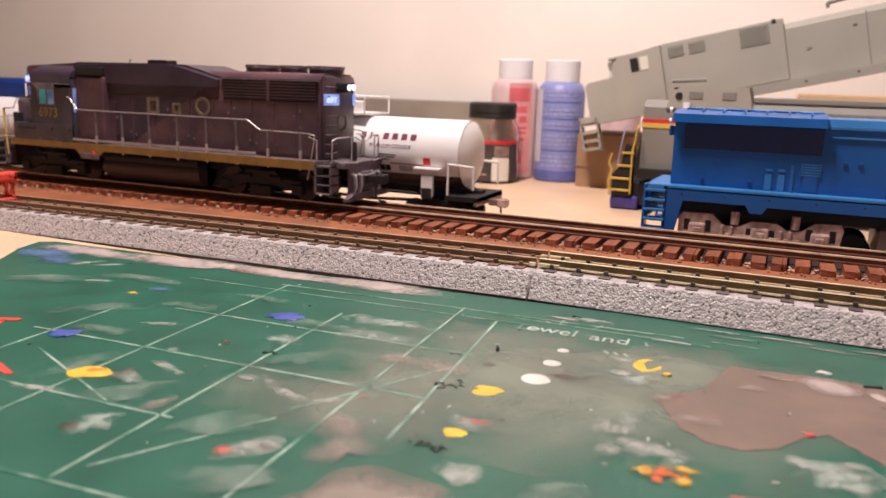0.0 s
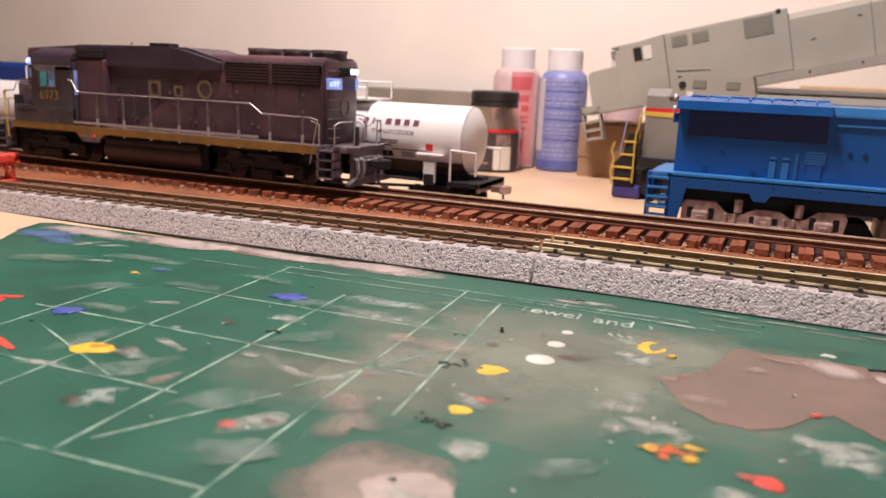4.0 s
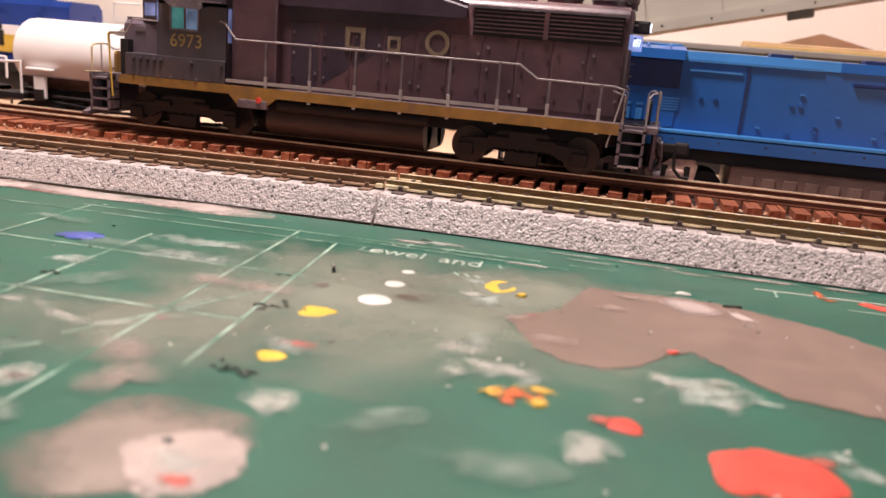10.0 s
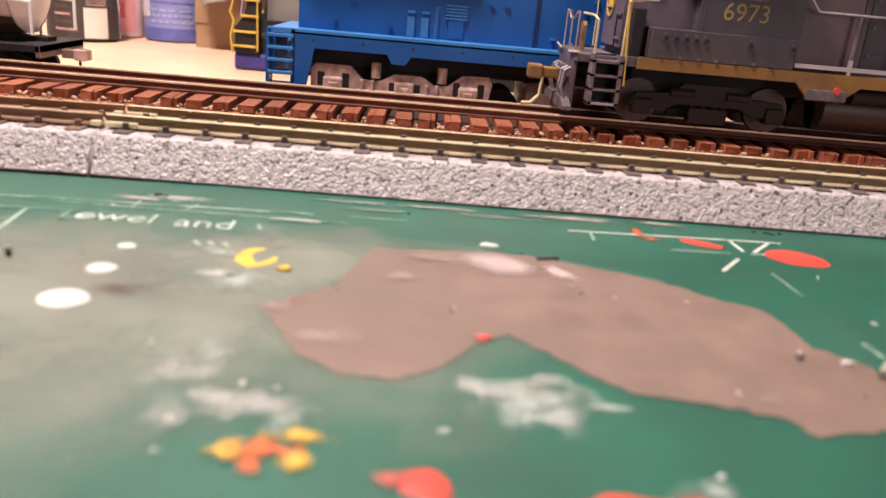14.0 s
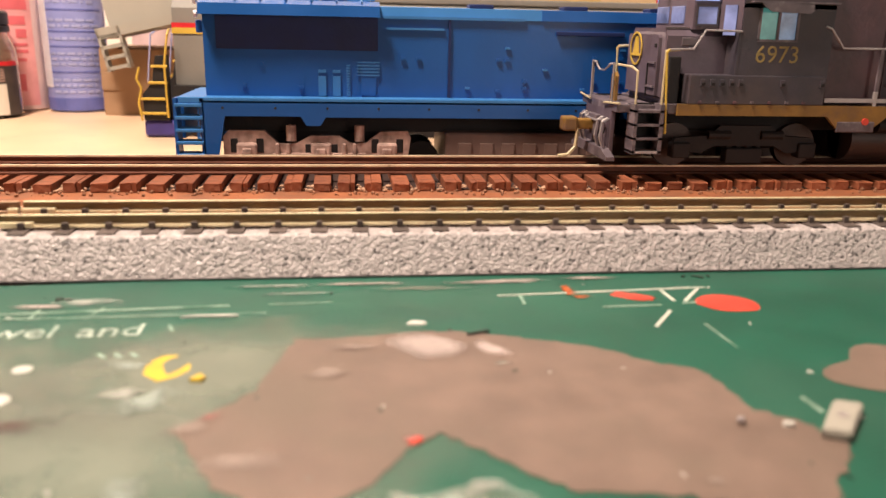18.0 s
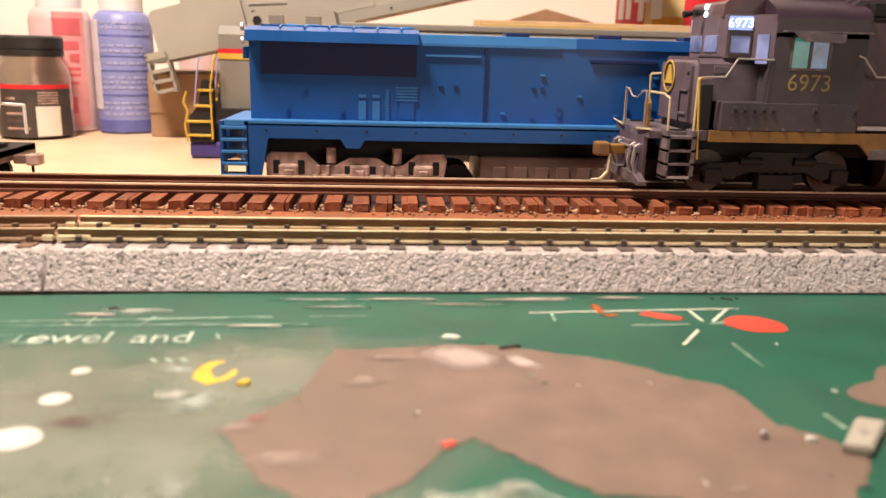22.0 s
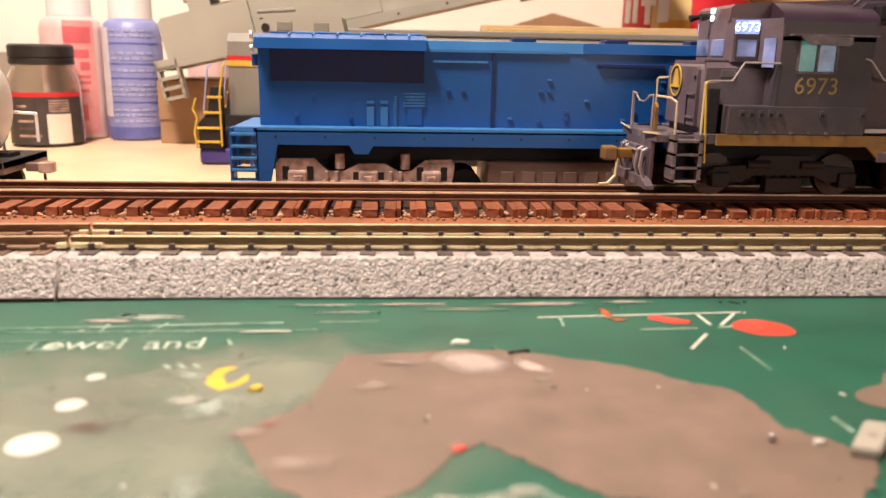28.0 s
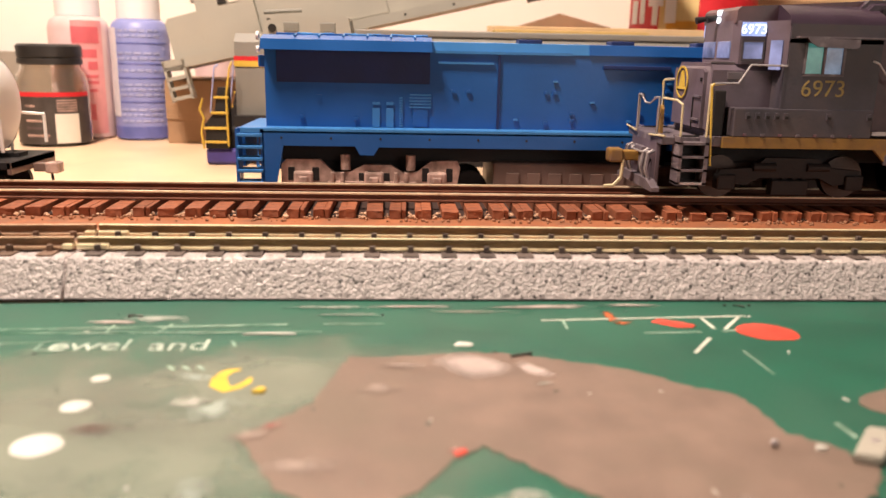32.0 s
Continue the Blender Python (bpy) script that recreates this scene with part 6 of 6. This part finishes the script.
RX, RY = -103.4, 288.0
rb = bottle("paint_bottle", RX, RY, 14.8, 59, PINK, "pinkish white paint bottle with a red printed label and white cap", 12.5, 9.8)
band(rb, "red_panel", RX, RY, 14.8, 1, 57, 6, 64, REDLABEL, "pale red label panel")
band(rb, "red_block", RX, RY, 14.95, 46, 54, 6, 56, REDSOFT)
for z0, z1, a0, a1 in ((39, 43, 22, 50), (33, 37, 32, 50), (8, 16, 12, 40), (26, 27.5, 14, 50), (22, 23.5, 14, 46), (29, 30.5, 14, 50)):
    band(rb, "print_block", RX, RY, 15.0, z0, z1, a0, a1, REDSOFT)
BX, BY = -73.0, 288.0
bb = bottle("paint_bottle", BX, BY, 14.5, 58, BLUELABEL, "blue labelled paint bottle with a white cap", 13.5, 9.8)
for z0, z1 in ((46, 46.8), (36, 36.8), (29, 29.8), (17, 17.8), (-1, 5)):
    band(bb, "blue_band", BX, BY, 14.5, z0, z1, -75, 75, BLUEBAND)
band(bb, "white_panel", BX, BY, 14.6, 10, 54, -80, -34, SIDEPANEL, "white side panel")
rnd = random.Random(5)
for z in (41, 38.4, 32.5, 25.5, 23, 20.5, 13, 10.4, 7.4, 49.5, 52):
    a = -30
    while a < 55:
        w = rnd.uniform(6, 16)
        band(bb, "print_bar", BX, BY, 14.62, z, z + 1.3, a, a + w, PALEBLUE)
        a += w + 4
tb = bottle("paint_bottle", -43.0, 328.0, 12.5, 58, PINK, "pale bottle with a white cap behind the grey shell", 16, 9.0)

JX, JY = -105.8, 256.0
jar = thing("glass_jar", JX, JY, -2, "glass jar with a black lid and dark red-edged label", "jar")
part("glass", lathe(B(), JX, JY, [(14.6, -2), (16.2, -0.6), (16.2, 27), (15.2, 31), (13.4, 34.0), (13.4, 36.2), (12.7, 36.2), (12.7, 34.0), (14.5, 31), (15.4, 27), (15.4, 0.2), (0.2, 0.0)], 44), GLASS, jar, "clear jar glass", smooth=True)
part("contents", lathe(B(), JX, JY, [(14.2, 0.3), (15.2, 0.8), (15.2, 9)], 36), LABEL, jar, "dark dried paint in the bottom", smooth=True)
lid = part("lid", lathe(B(), JX, JY, [(13.9, 35.8), (14.3, 36.2), (14.3, 38.4), (13.7, 38.9), (14.3, 39.4), (14.3, 44.2), (13.3, 45.2)], 44), BLACK, jar, "ribbed black lid", smooth=True)
band(jar, "label", JX, JY, 16.3, -0.6, 22, -88, 88, LABEL, "dark printed label")
band(jar, "red_band", JX, JY, 16.35, 21.4, 23.4, -88, 88, RED, "red label edge")
band(jar, "price_tag", JX, JY, 16.45, -0.2, 13.5, 22, 60, PAPER, "white barcode tag")
for k in range(5):
    band(jar, "print_bar", JX, JY, 16.45, 3 + k * 3.4, 4 + k * 3.4, -25, 12 - k * 5, BAR if k % 2 else SMOKE)
    band(jar, "print_bar", JX, JY, 16.45, 14.6 + k * 1.2, 15.2 + k * 1.2, 26, 58, SMOKE)

box = thing("cardboard_box", -33, 262, -2, "plain brown cardboard box propping the grey shell", "box")
part("body", bx(B(), -55, -14, 264, 312, -2, 29.6, 0.5), CARD, box)
part("flap", bx(B(), -55, -14, 263.3, 264, 10, 29, 0.1), CARD, box)


# ---- grey locomotives behind ----
def enlarged(k, eye=(60, -138, 43.7)):
    """Scales a thing about one point of the bench, which takes it further back."""
    c = Vector(eye) * MM
    return Matrix.Translation(c) @ Matrix.Scale(k, 4) @ Matrix.Translation(-c)


sp = thing("locomotive", 110, 170, -2, "mid-grey model locomotive with a red and yellow nose stripe", "model locomotive")
bm = B()
prism(bm, [(157, 20), (183, 20), (183, 47), (180, 50), (160, 50), (157, 47)], -3, 235, "x")
part("hood", bm, SPGREY, sp, "mid-grey hood", smooth=True)
part("red_stripe", bx(B(), -3.3, 16, 156.7, 183.3, 40.4, 42.0), RED, sp)
part("yellow_stripe", bx(B(), -3.3, 16, 156.7, 183.3, 38.4, 40.4), YELLOW, sp)
bm = B()
prism(bm, [(6, 47), (9, 54.5), (13, 56.2), (38, 56.2), (40, 47)], 156, 184)
cabsp = part("cab", bm, GREYPRIMER, sp, "pale grey cab with dark windows")
for x in (15, 28):
    part("cab_window", bx(B(), x, x + 5.5, 155.7, 156.4, 50.8, 54.2, 0.3), GREYDARK, cabsp)
part("front_window", bx(B(), 8.4, 9.6, 160, 180, 50, 55.5), BLACK, cabsp)
part("porthole", cyl(B(), (11, 155.6, 52.0), (11, 156.4, 52.0), 1.5, 16), BLACK, cabsp, "round dark cab window")

part("white_flag", bx(B(), 13, 15.6, 155.6, 156.0, 45, 49.5), CAPWHITE, sp)
part("hood_mark", hoop(2.4, 1.4, 0.4, 20), CAPWHITE, sp, "white ring mark").matrix_basis = Matrix.Translation((-88.5 * MM, -13.4 * MM, 46.5 * MM)) @ Matrix.Rotation(math.pi / 2, 4, "X") @ Matrix.Translation((110 * MM, 170 * MM, -2 * MM))
part("roof_trim", bx(B(), 40, 235, 159, 181, 50, 52.4, 0.5), SPGREY, sp)
part("frame", bx(B(), -3, 235, 152, 188, 17, 21), UNDER, sp)
part("tank", bx(B(), 60, 150, 155, 185, 2, 16, 1), UNDER, sp)
part("air_horn", tube(B(), [(6, 170, 58), (20, 170, 59)], 0.8, 8), GREYDARK, sp)
for y, s_ in ((153, 1), (187, -1)):
    part("step_block", prism(B(), [(-13.6, 9), (-5.0, 9), (-5.0, 31), (-8.6, 31), (-10.2, 22), (-13.6, 18)], y - 0.6, y + 4.0), UNDER, sp, "dark end steps")
    for zz, xa, xb in ((11, -14.2, -6), (16, -14.2, -6), (21.5, -11.4, -5), (27, -10.2, -4.6)):
        part("step_edge", bx(B(), xa, xb, y - 0.9 * s_ - 0.4, y - 0.9 * s_ + 0.4, zz, zz + 0.9, 0.2), YELLOW, sp, "yellow step edge")
    part("end_handrail", tube(B(), [(-14.2, y - s_, 9), (-15.0, y - s_, 15), (-13.8, y - s_, 20), (-15.2, y - s_, 23), (-14.0, y - s_, 27)], 0.4), YELLOW, sp, "bent yellow handrail")
    part("end_handrail", tube(B(), [(-5.4, y - s_, 10), (-5.6, y - s_, 28), (-4.0, y - s_, 38), (-3.4, y, 40)], 0.38), YELLOW, sp, "thin yellow end handrail")
    part("end_handrail", tube(B(), [(-11.6, y, 22), (-9.6, y, 38), (-8.4, y + s_, 39)], 0.3), PALEBLUE, sp, "pale wire handrail")
part("pilot", bx(B(), -14, -2, 153, 187, 3.2, 9.0, 1.0), PURPLE, sp, "deep blue pilot")
for tx in (15, 200):
    tr = part("truck", bx(B(), tx - 24, tx + 24, 155, 185, 5, 15, 0.6), UNDER, sp)
    for ax in (-11, 4, 20):
        part("wheel", cyl(B(), (tx + ax, 156, 8.8), (tx + ax, 184, 8.8), 6.0, 24), WHEELMAT, tr, smooth=True)

sp.matrix_basis = Matrix.Translation((4.5 * MM, 0, 0)) @ enlarged(1.12) @ sp.matrix_basis

# pale grey shell, leaning nose-down on the box and on the wall side
gs = thing("locomotive_shell", 0, 0, 0, "pale grey primed model locomotive shell propped up at a slant", "model locomotive")
GN, GF = -14.0, 14.0
gparts = []
bm = B()
prism(bm, [(GN, 0), (GF, 0), (GF, 22), (GF - 3, 24.6), (GN + 3, 24.6), (GN, 22)], 52, 215, "x")
gparts.append(part("hood", bm, GREYPRIMER, gs, "pale grey primed hood", smooth=True))
bm = B()
prism(bm, [(29, 0), (29, 20), (30, 23.4), (33, 25), (52, 26.6), (52, 0)], GN - 3, GF + 3)
gparts.append(part("cab", bm, GREYPRIMER, gs))
part("cab_roof", bx(B(), 27.6, 52, GN - 1, GF + 1, 24.6, 26.0, 0.5), GREYPRIMER, gs)
part("cab_corner", bx(B(), 27.4, 29.2, GN - 2, GN + 2, 20, 24, 0.3), GREYDARK, gs)
bm = B()
prism(bm, [(15, -2), (15, 14.6), (16.5, 16.3), (29, 16.8), (29, -2)], GN - 1, GF + 1)
gparts.append(part("nose", bm, GREYPRIMER, gs))
part("nose_seam", bx(B(), 28.6, 29.1, GN - 1.3, GN - 0.8, 1, 16), GREYDARK, gs)
part("frame_edge", bx(B(), 10, 222, GN - 4, GF + 4, -3.5, 0.5), GREYPRIMER, gs)
for x0, x1 in ((38, 41.6), (42.4, 46)):
    part("cab_window", bx(B(), x0, x1, GN - 3.3, GN - 2.6, 17.2, 23.2), BLACK if x0 < 40 else PAPER, gs)
for x0, x1, z0, z1 in ((55, 62, 20, 25), (64.2, 71.2, 20, 25), (86, 98, 17.6, 26)):
    v = part("vent", bx(B(), x0, x1, GN - 1.4, GN - 0.4, z0, z1, 0.2), GREYDARK, gs)
    for k in range(int((z1 - z0) / 0.9)):
        part("louvre", bx(B(), x0 + 0.3, x1 - 0.3, GN - 1.6, GN - 1.2, z0 + 0.3 + k * 0.9, z0 + 0.6 + k * 0.9), GREYPRIMER, v)
for x in (103, 135, 176):
    part("panel_seam", bx(B(), x, x + 0.4, GN - 0.2, GN + 0.2, 0.5, 23), GREYDARK, gs)
part("brow", bx(B(), 52, 104, GN - 1.2, GF + 1.2, 0.6, 27.0, 0.5), GREYPRIMER, gs)
# Small black block stands in for the dark notch near the brow's end.
part("dark_notch", bx(B(), 99.2, 101.2, GN - 1.4, GN + 1, 25.2, 27.3, 0.3), BLACK, gs)
for k in range(5):
    part("bolt_hole", cyl(B(), (110 + k * 20, GN - 4.2, -1.4), (110 + k * 20, GN - 3.8, -1.4), 0.5, 8), BLACK, gs)
    part("latch", bx(B(), 112 + k * 18, 113.6 + k * 18, GN - 0.4, GN + 0.2, 12 + 6 * (k % 2), 12.5 + 6 * (k % 2)), GREYDARK, gs)
for k, (x, h) in enumerate(((160, 8), (167, 10), (171, 7), (175, 10), (180, 8))):
    part("slot", bx(B(), x, x + 2.2, GN - 0.35, GN + 0.2, 3, 3 + h), GREYDARK, gs)
for xs in (10, 212):
    lad = part("ladder", bx(B(), xs, xs + 1.0, GN - 4, GN + 1, -16, 0), GREYPRIMER, gs, "grey end steps")
    part("ladder_side", bx(B(), xs + 8, xs + 9.0, GN - 4, GN + 1, -16, 0), GREYPRIMER, lad)
    for k in range(4):
        part("tread", bx(B(), xs, xs + 9, GN - 4, GN + 1, -15.6 + k * 4, -14.2 + k * 4), GREYPRIMER, lad)
part("air_horn", tube(B(), [(122, -4, 28.0), (122, -4, 30.0), (131, -4, 30.4)], 0.8, 8), GREYDARK, gs)
part("roof_fitting", bx(B(), 152, 160, -3, 3, 26.8, 29, 0.4), GREYDARK, gs)
part("hanging_bracket", bx(B(), 160, 170, GN - 2, GN + 2, -7, -3, 0.6), GREYDARK, gs)
gs.matrix_basis = Matrix.Translation((-52 * MM, 233.6 * MM, 35.6 * MM)) @ Matrix.Rotation(radians(-12.93), 4, "Y") @ Matrix.Rotation(radians(-0.34), 4, "Z") @ Matrix.Scale(1.07, 4)
gs.matrix_basis = enlarged(1.098) @ gs.matrix_basis

# sticks, strips and packaging at the back
stick = tagged(part("wood_stick", bx(B(), 96, 190, 209, 217, 53.3, 56.4, 0.3), TIMBER), "pale wooden stick lying over the grey locomotive", "stick")
stick.rotation_euler = (0, 0, -0.012)
strip2 = tagged(part("yellow_strip", bx(B(), 100, 165, 197, 205, 53.3, 54.6, 0.2), BRASS), "yellow strip lying over the grey locomotive", "strip")
crate = thing("storage_box", 210, 330, -2, "open pale cardboard box at the back of the bench", "box")
part("body", bx(B(), 60, 330, 372, 440, -2, 56, 1), TIMBER, crate)
part("flap", prism(B(), [(128, 60), (205, 50), (222, 55), (160, 70)], 364, 372), CARD, crate)
can = thing("coffee_can", 221, 302, -2, "red plastic coffee can with a yellow and white label", "can")
CX, CYc, CR = 221.0, 302.0, 33.0
part("body", lathe(B(), CX, CYc, [(CR - 3, -2), (CR, 1), (CR, 118), (CR - 2, 121)], 56), RED, can, "glossy red can body", smooth=True)
part("lid", lathe(B(), CX, CYc, [(CR + 1.5, 119), (CR + 1.5, 127), (CR - 2, 129)], 56), BLACK, can, "black lid", smooth=True)
band(can, "cream_panel", CX, CYc, CR + 0.1, 30, 105, -112, -15, CREAM, "cream yellow label panel")
band(can, "label_panel", CX, CYc, CR + 0.3, 57, 100, -112, -50, RED, "red label field")
band(can, "orange_panel", CX, CYc, CR + 0.35, 30, 63, -42, -15, ORANGE, "orange label corner")
for a0, a1, z0, z1 in ((-88, -77, 62, 74), (-73, -66, 62, 75), (-62, -46, 70.5, 74.5), (-57, -51, 61, 70.5), (-44, -34, 62, 74)):
    band(can, "white_mark", CX, CYc, CR + 0.55, z0, z1, a0, a1, CAPWHITE)
band(can, "blue_mark", CX, CYc, CR + 0.5, 77, 84, -56, -48, BLUEBAND)
carton = thing("carton", 291, 306, -2, "tan printed carton behind the red can", "carton")
part("body", bx(B(), 252, 330, 306, 370, -2, 130, 0.6), TIMBER, carton)
for k in range(4):
    part("print_bar", bx(B(), 258, 322, 305.6, 306.1, 60 + k * 7, 62.5 + k * 7), CARD, carton)

# far-left blue locomotive with yellow and white stripes
far = thing("locomotive", -330, 200, -2, "deep blue model locomotive with yellow stripe and white band", "model locomotive")
bm = B()
prism(bm, [(187, 16), (213, 16), (213, 47), (210, 50), (190, 50), (187, 47)], -470, -232, "x")
part("hood", bm, SHELLBLUE, far, "deep blue hood", smooth=True)
part("white_band", bx(B(), -470, -234, 186.4, 213.6, 24, 36, 0.2), CAPWHITE, far)
part("yellow_stripe", bx(B(), -470, -236, 186.1, 186.5, 22, 31), YELLOW, far)
for x in (-262, -282, -302):
    part("black_mark", bx(B(), x, x + 3, 185.8, 186.2, 25, 36), BLACK, far)
    part("black_mark", bx(B(), x + 3, x + 9, 185.8, 186.2, 33.5, 36), BLACK, far)
    part("black_mark", bx(B(), x + 7, x + 10, 185.8, 186.2, 25, 33), BLACK, far)
part("frame", bx(B(), -480, -222, 184, 216, 12, 17), UNDER, far)
for tx in (-430, -270):
    tr = part("truck", bx(B(), tx - 22, tx + 22, 186, 214, 3, 12, 0.6), UNDER, far)
    for ax in (-16, 0, 16):
        part("wheel", cyl(B(), (tx + ax, 188, 4), (tx + ax, 212, 4), 6.0, 24), WHEELMAT, tr, smooth=True)
part("roof_fan", cyl(B(), (-260, 200, 50), (-260, 200, 52), 8, 24), SHELLBLUE, far)

# red bumper at the end of the front track
bump = thing("track_bumper", -226, 14, 7.5, "bright red plastic track bumper", "bumper")
part("base", bx(B(), -242, -212, 8, 20, 7.8, 9.2, 0.4), P_RED, bump)
for y in (9, 16.5):
    part("post", bx(B(), -220, -216, y, y + 2.5, 9.0, 17, 0.4), P_RED, bump)
    part("brace", prism(B(), [(-236, 9.0), (-233, 9.0), (-217, 16), (-219, 17)], y + 0.4, y + 2.1), P_RED, bump)
part("beam", bx(B(), -221, -214.5, 6.5, 21, 15.5, 19, 0.8), P_RED, bump)
bump.matrix_basis = Matrix.Rotation(-math.atan(SAG), 4, "Y") @ bump.matrix_basis


def motions():
    """The locomotive backs along the rusty track."""
    rows = [(0, 0), (6.4, 0), (6.6, 0.8), (7.0, 6.8), (7.5, 17), (8.0, 34), (8.5, 59.2), (9.0, 90), (9.5, 122.5), (10.0, 156.5), (10.5, 190), (11.0, 224), (11.5, 256.5), (12.0, 287), (12.5, 314.5), (13.0, 340.5), (13.5, 361), (14.0, 377), (14.5, 389), (15.0, 396.5), (15.5, 403), (16.2, 407.6), (17.0, 409), (17.5, 409), (32.0, 409)]
    walk(loco, [(t, pose((-228.4 + s) * MM, LOCO_Y * MM, RAIL_Z * MM)) for t, s in rows])


motions()
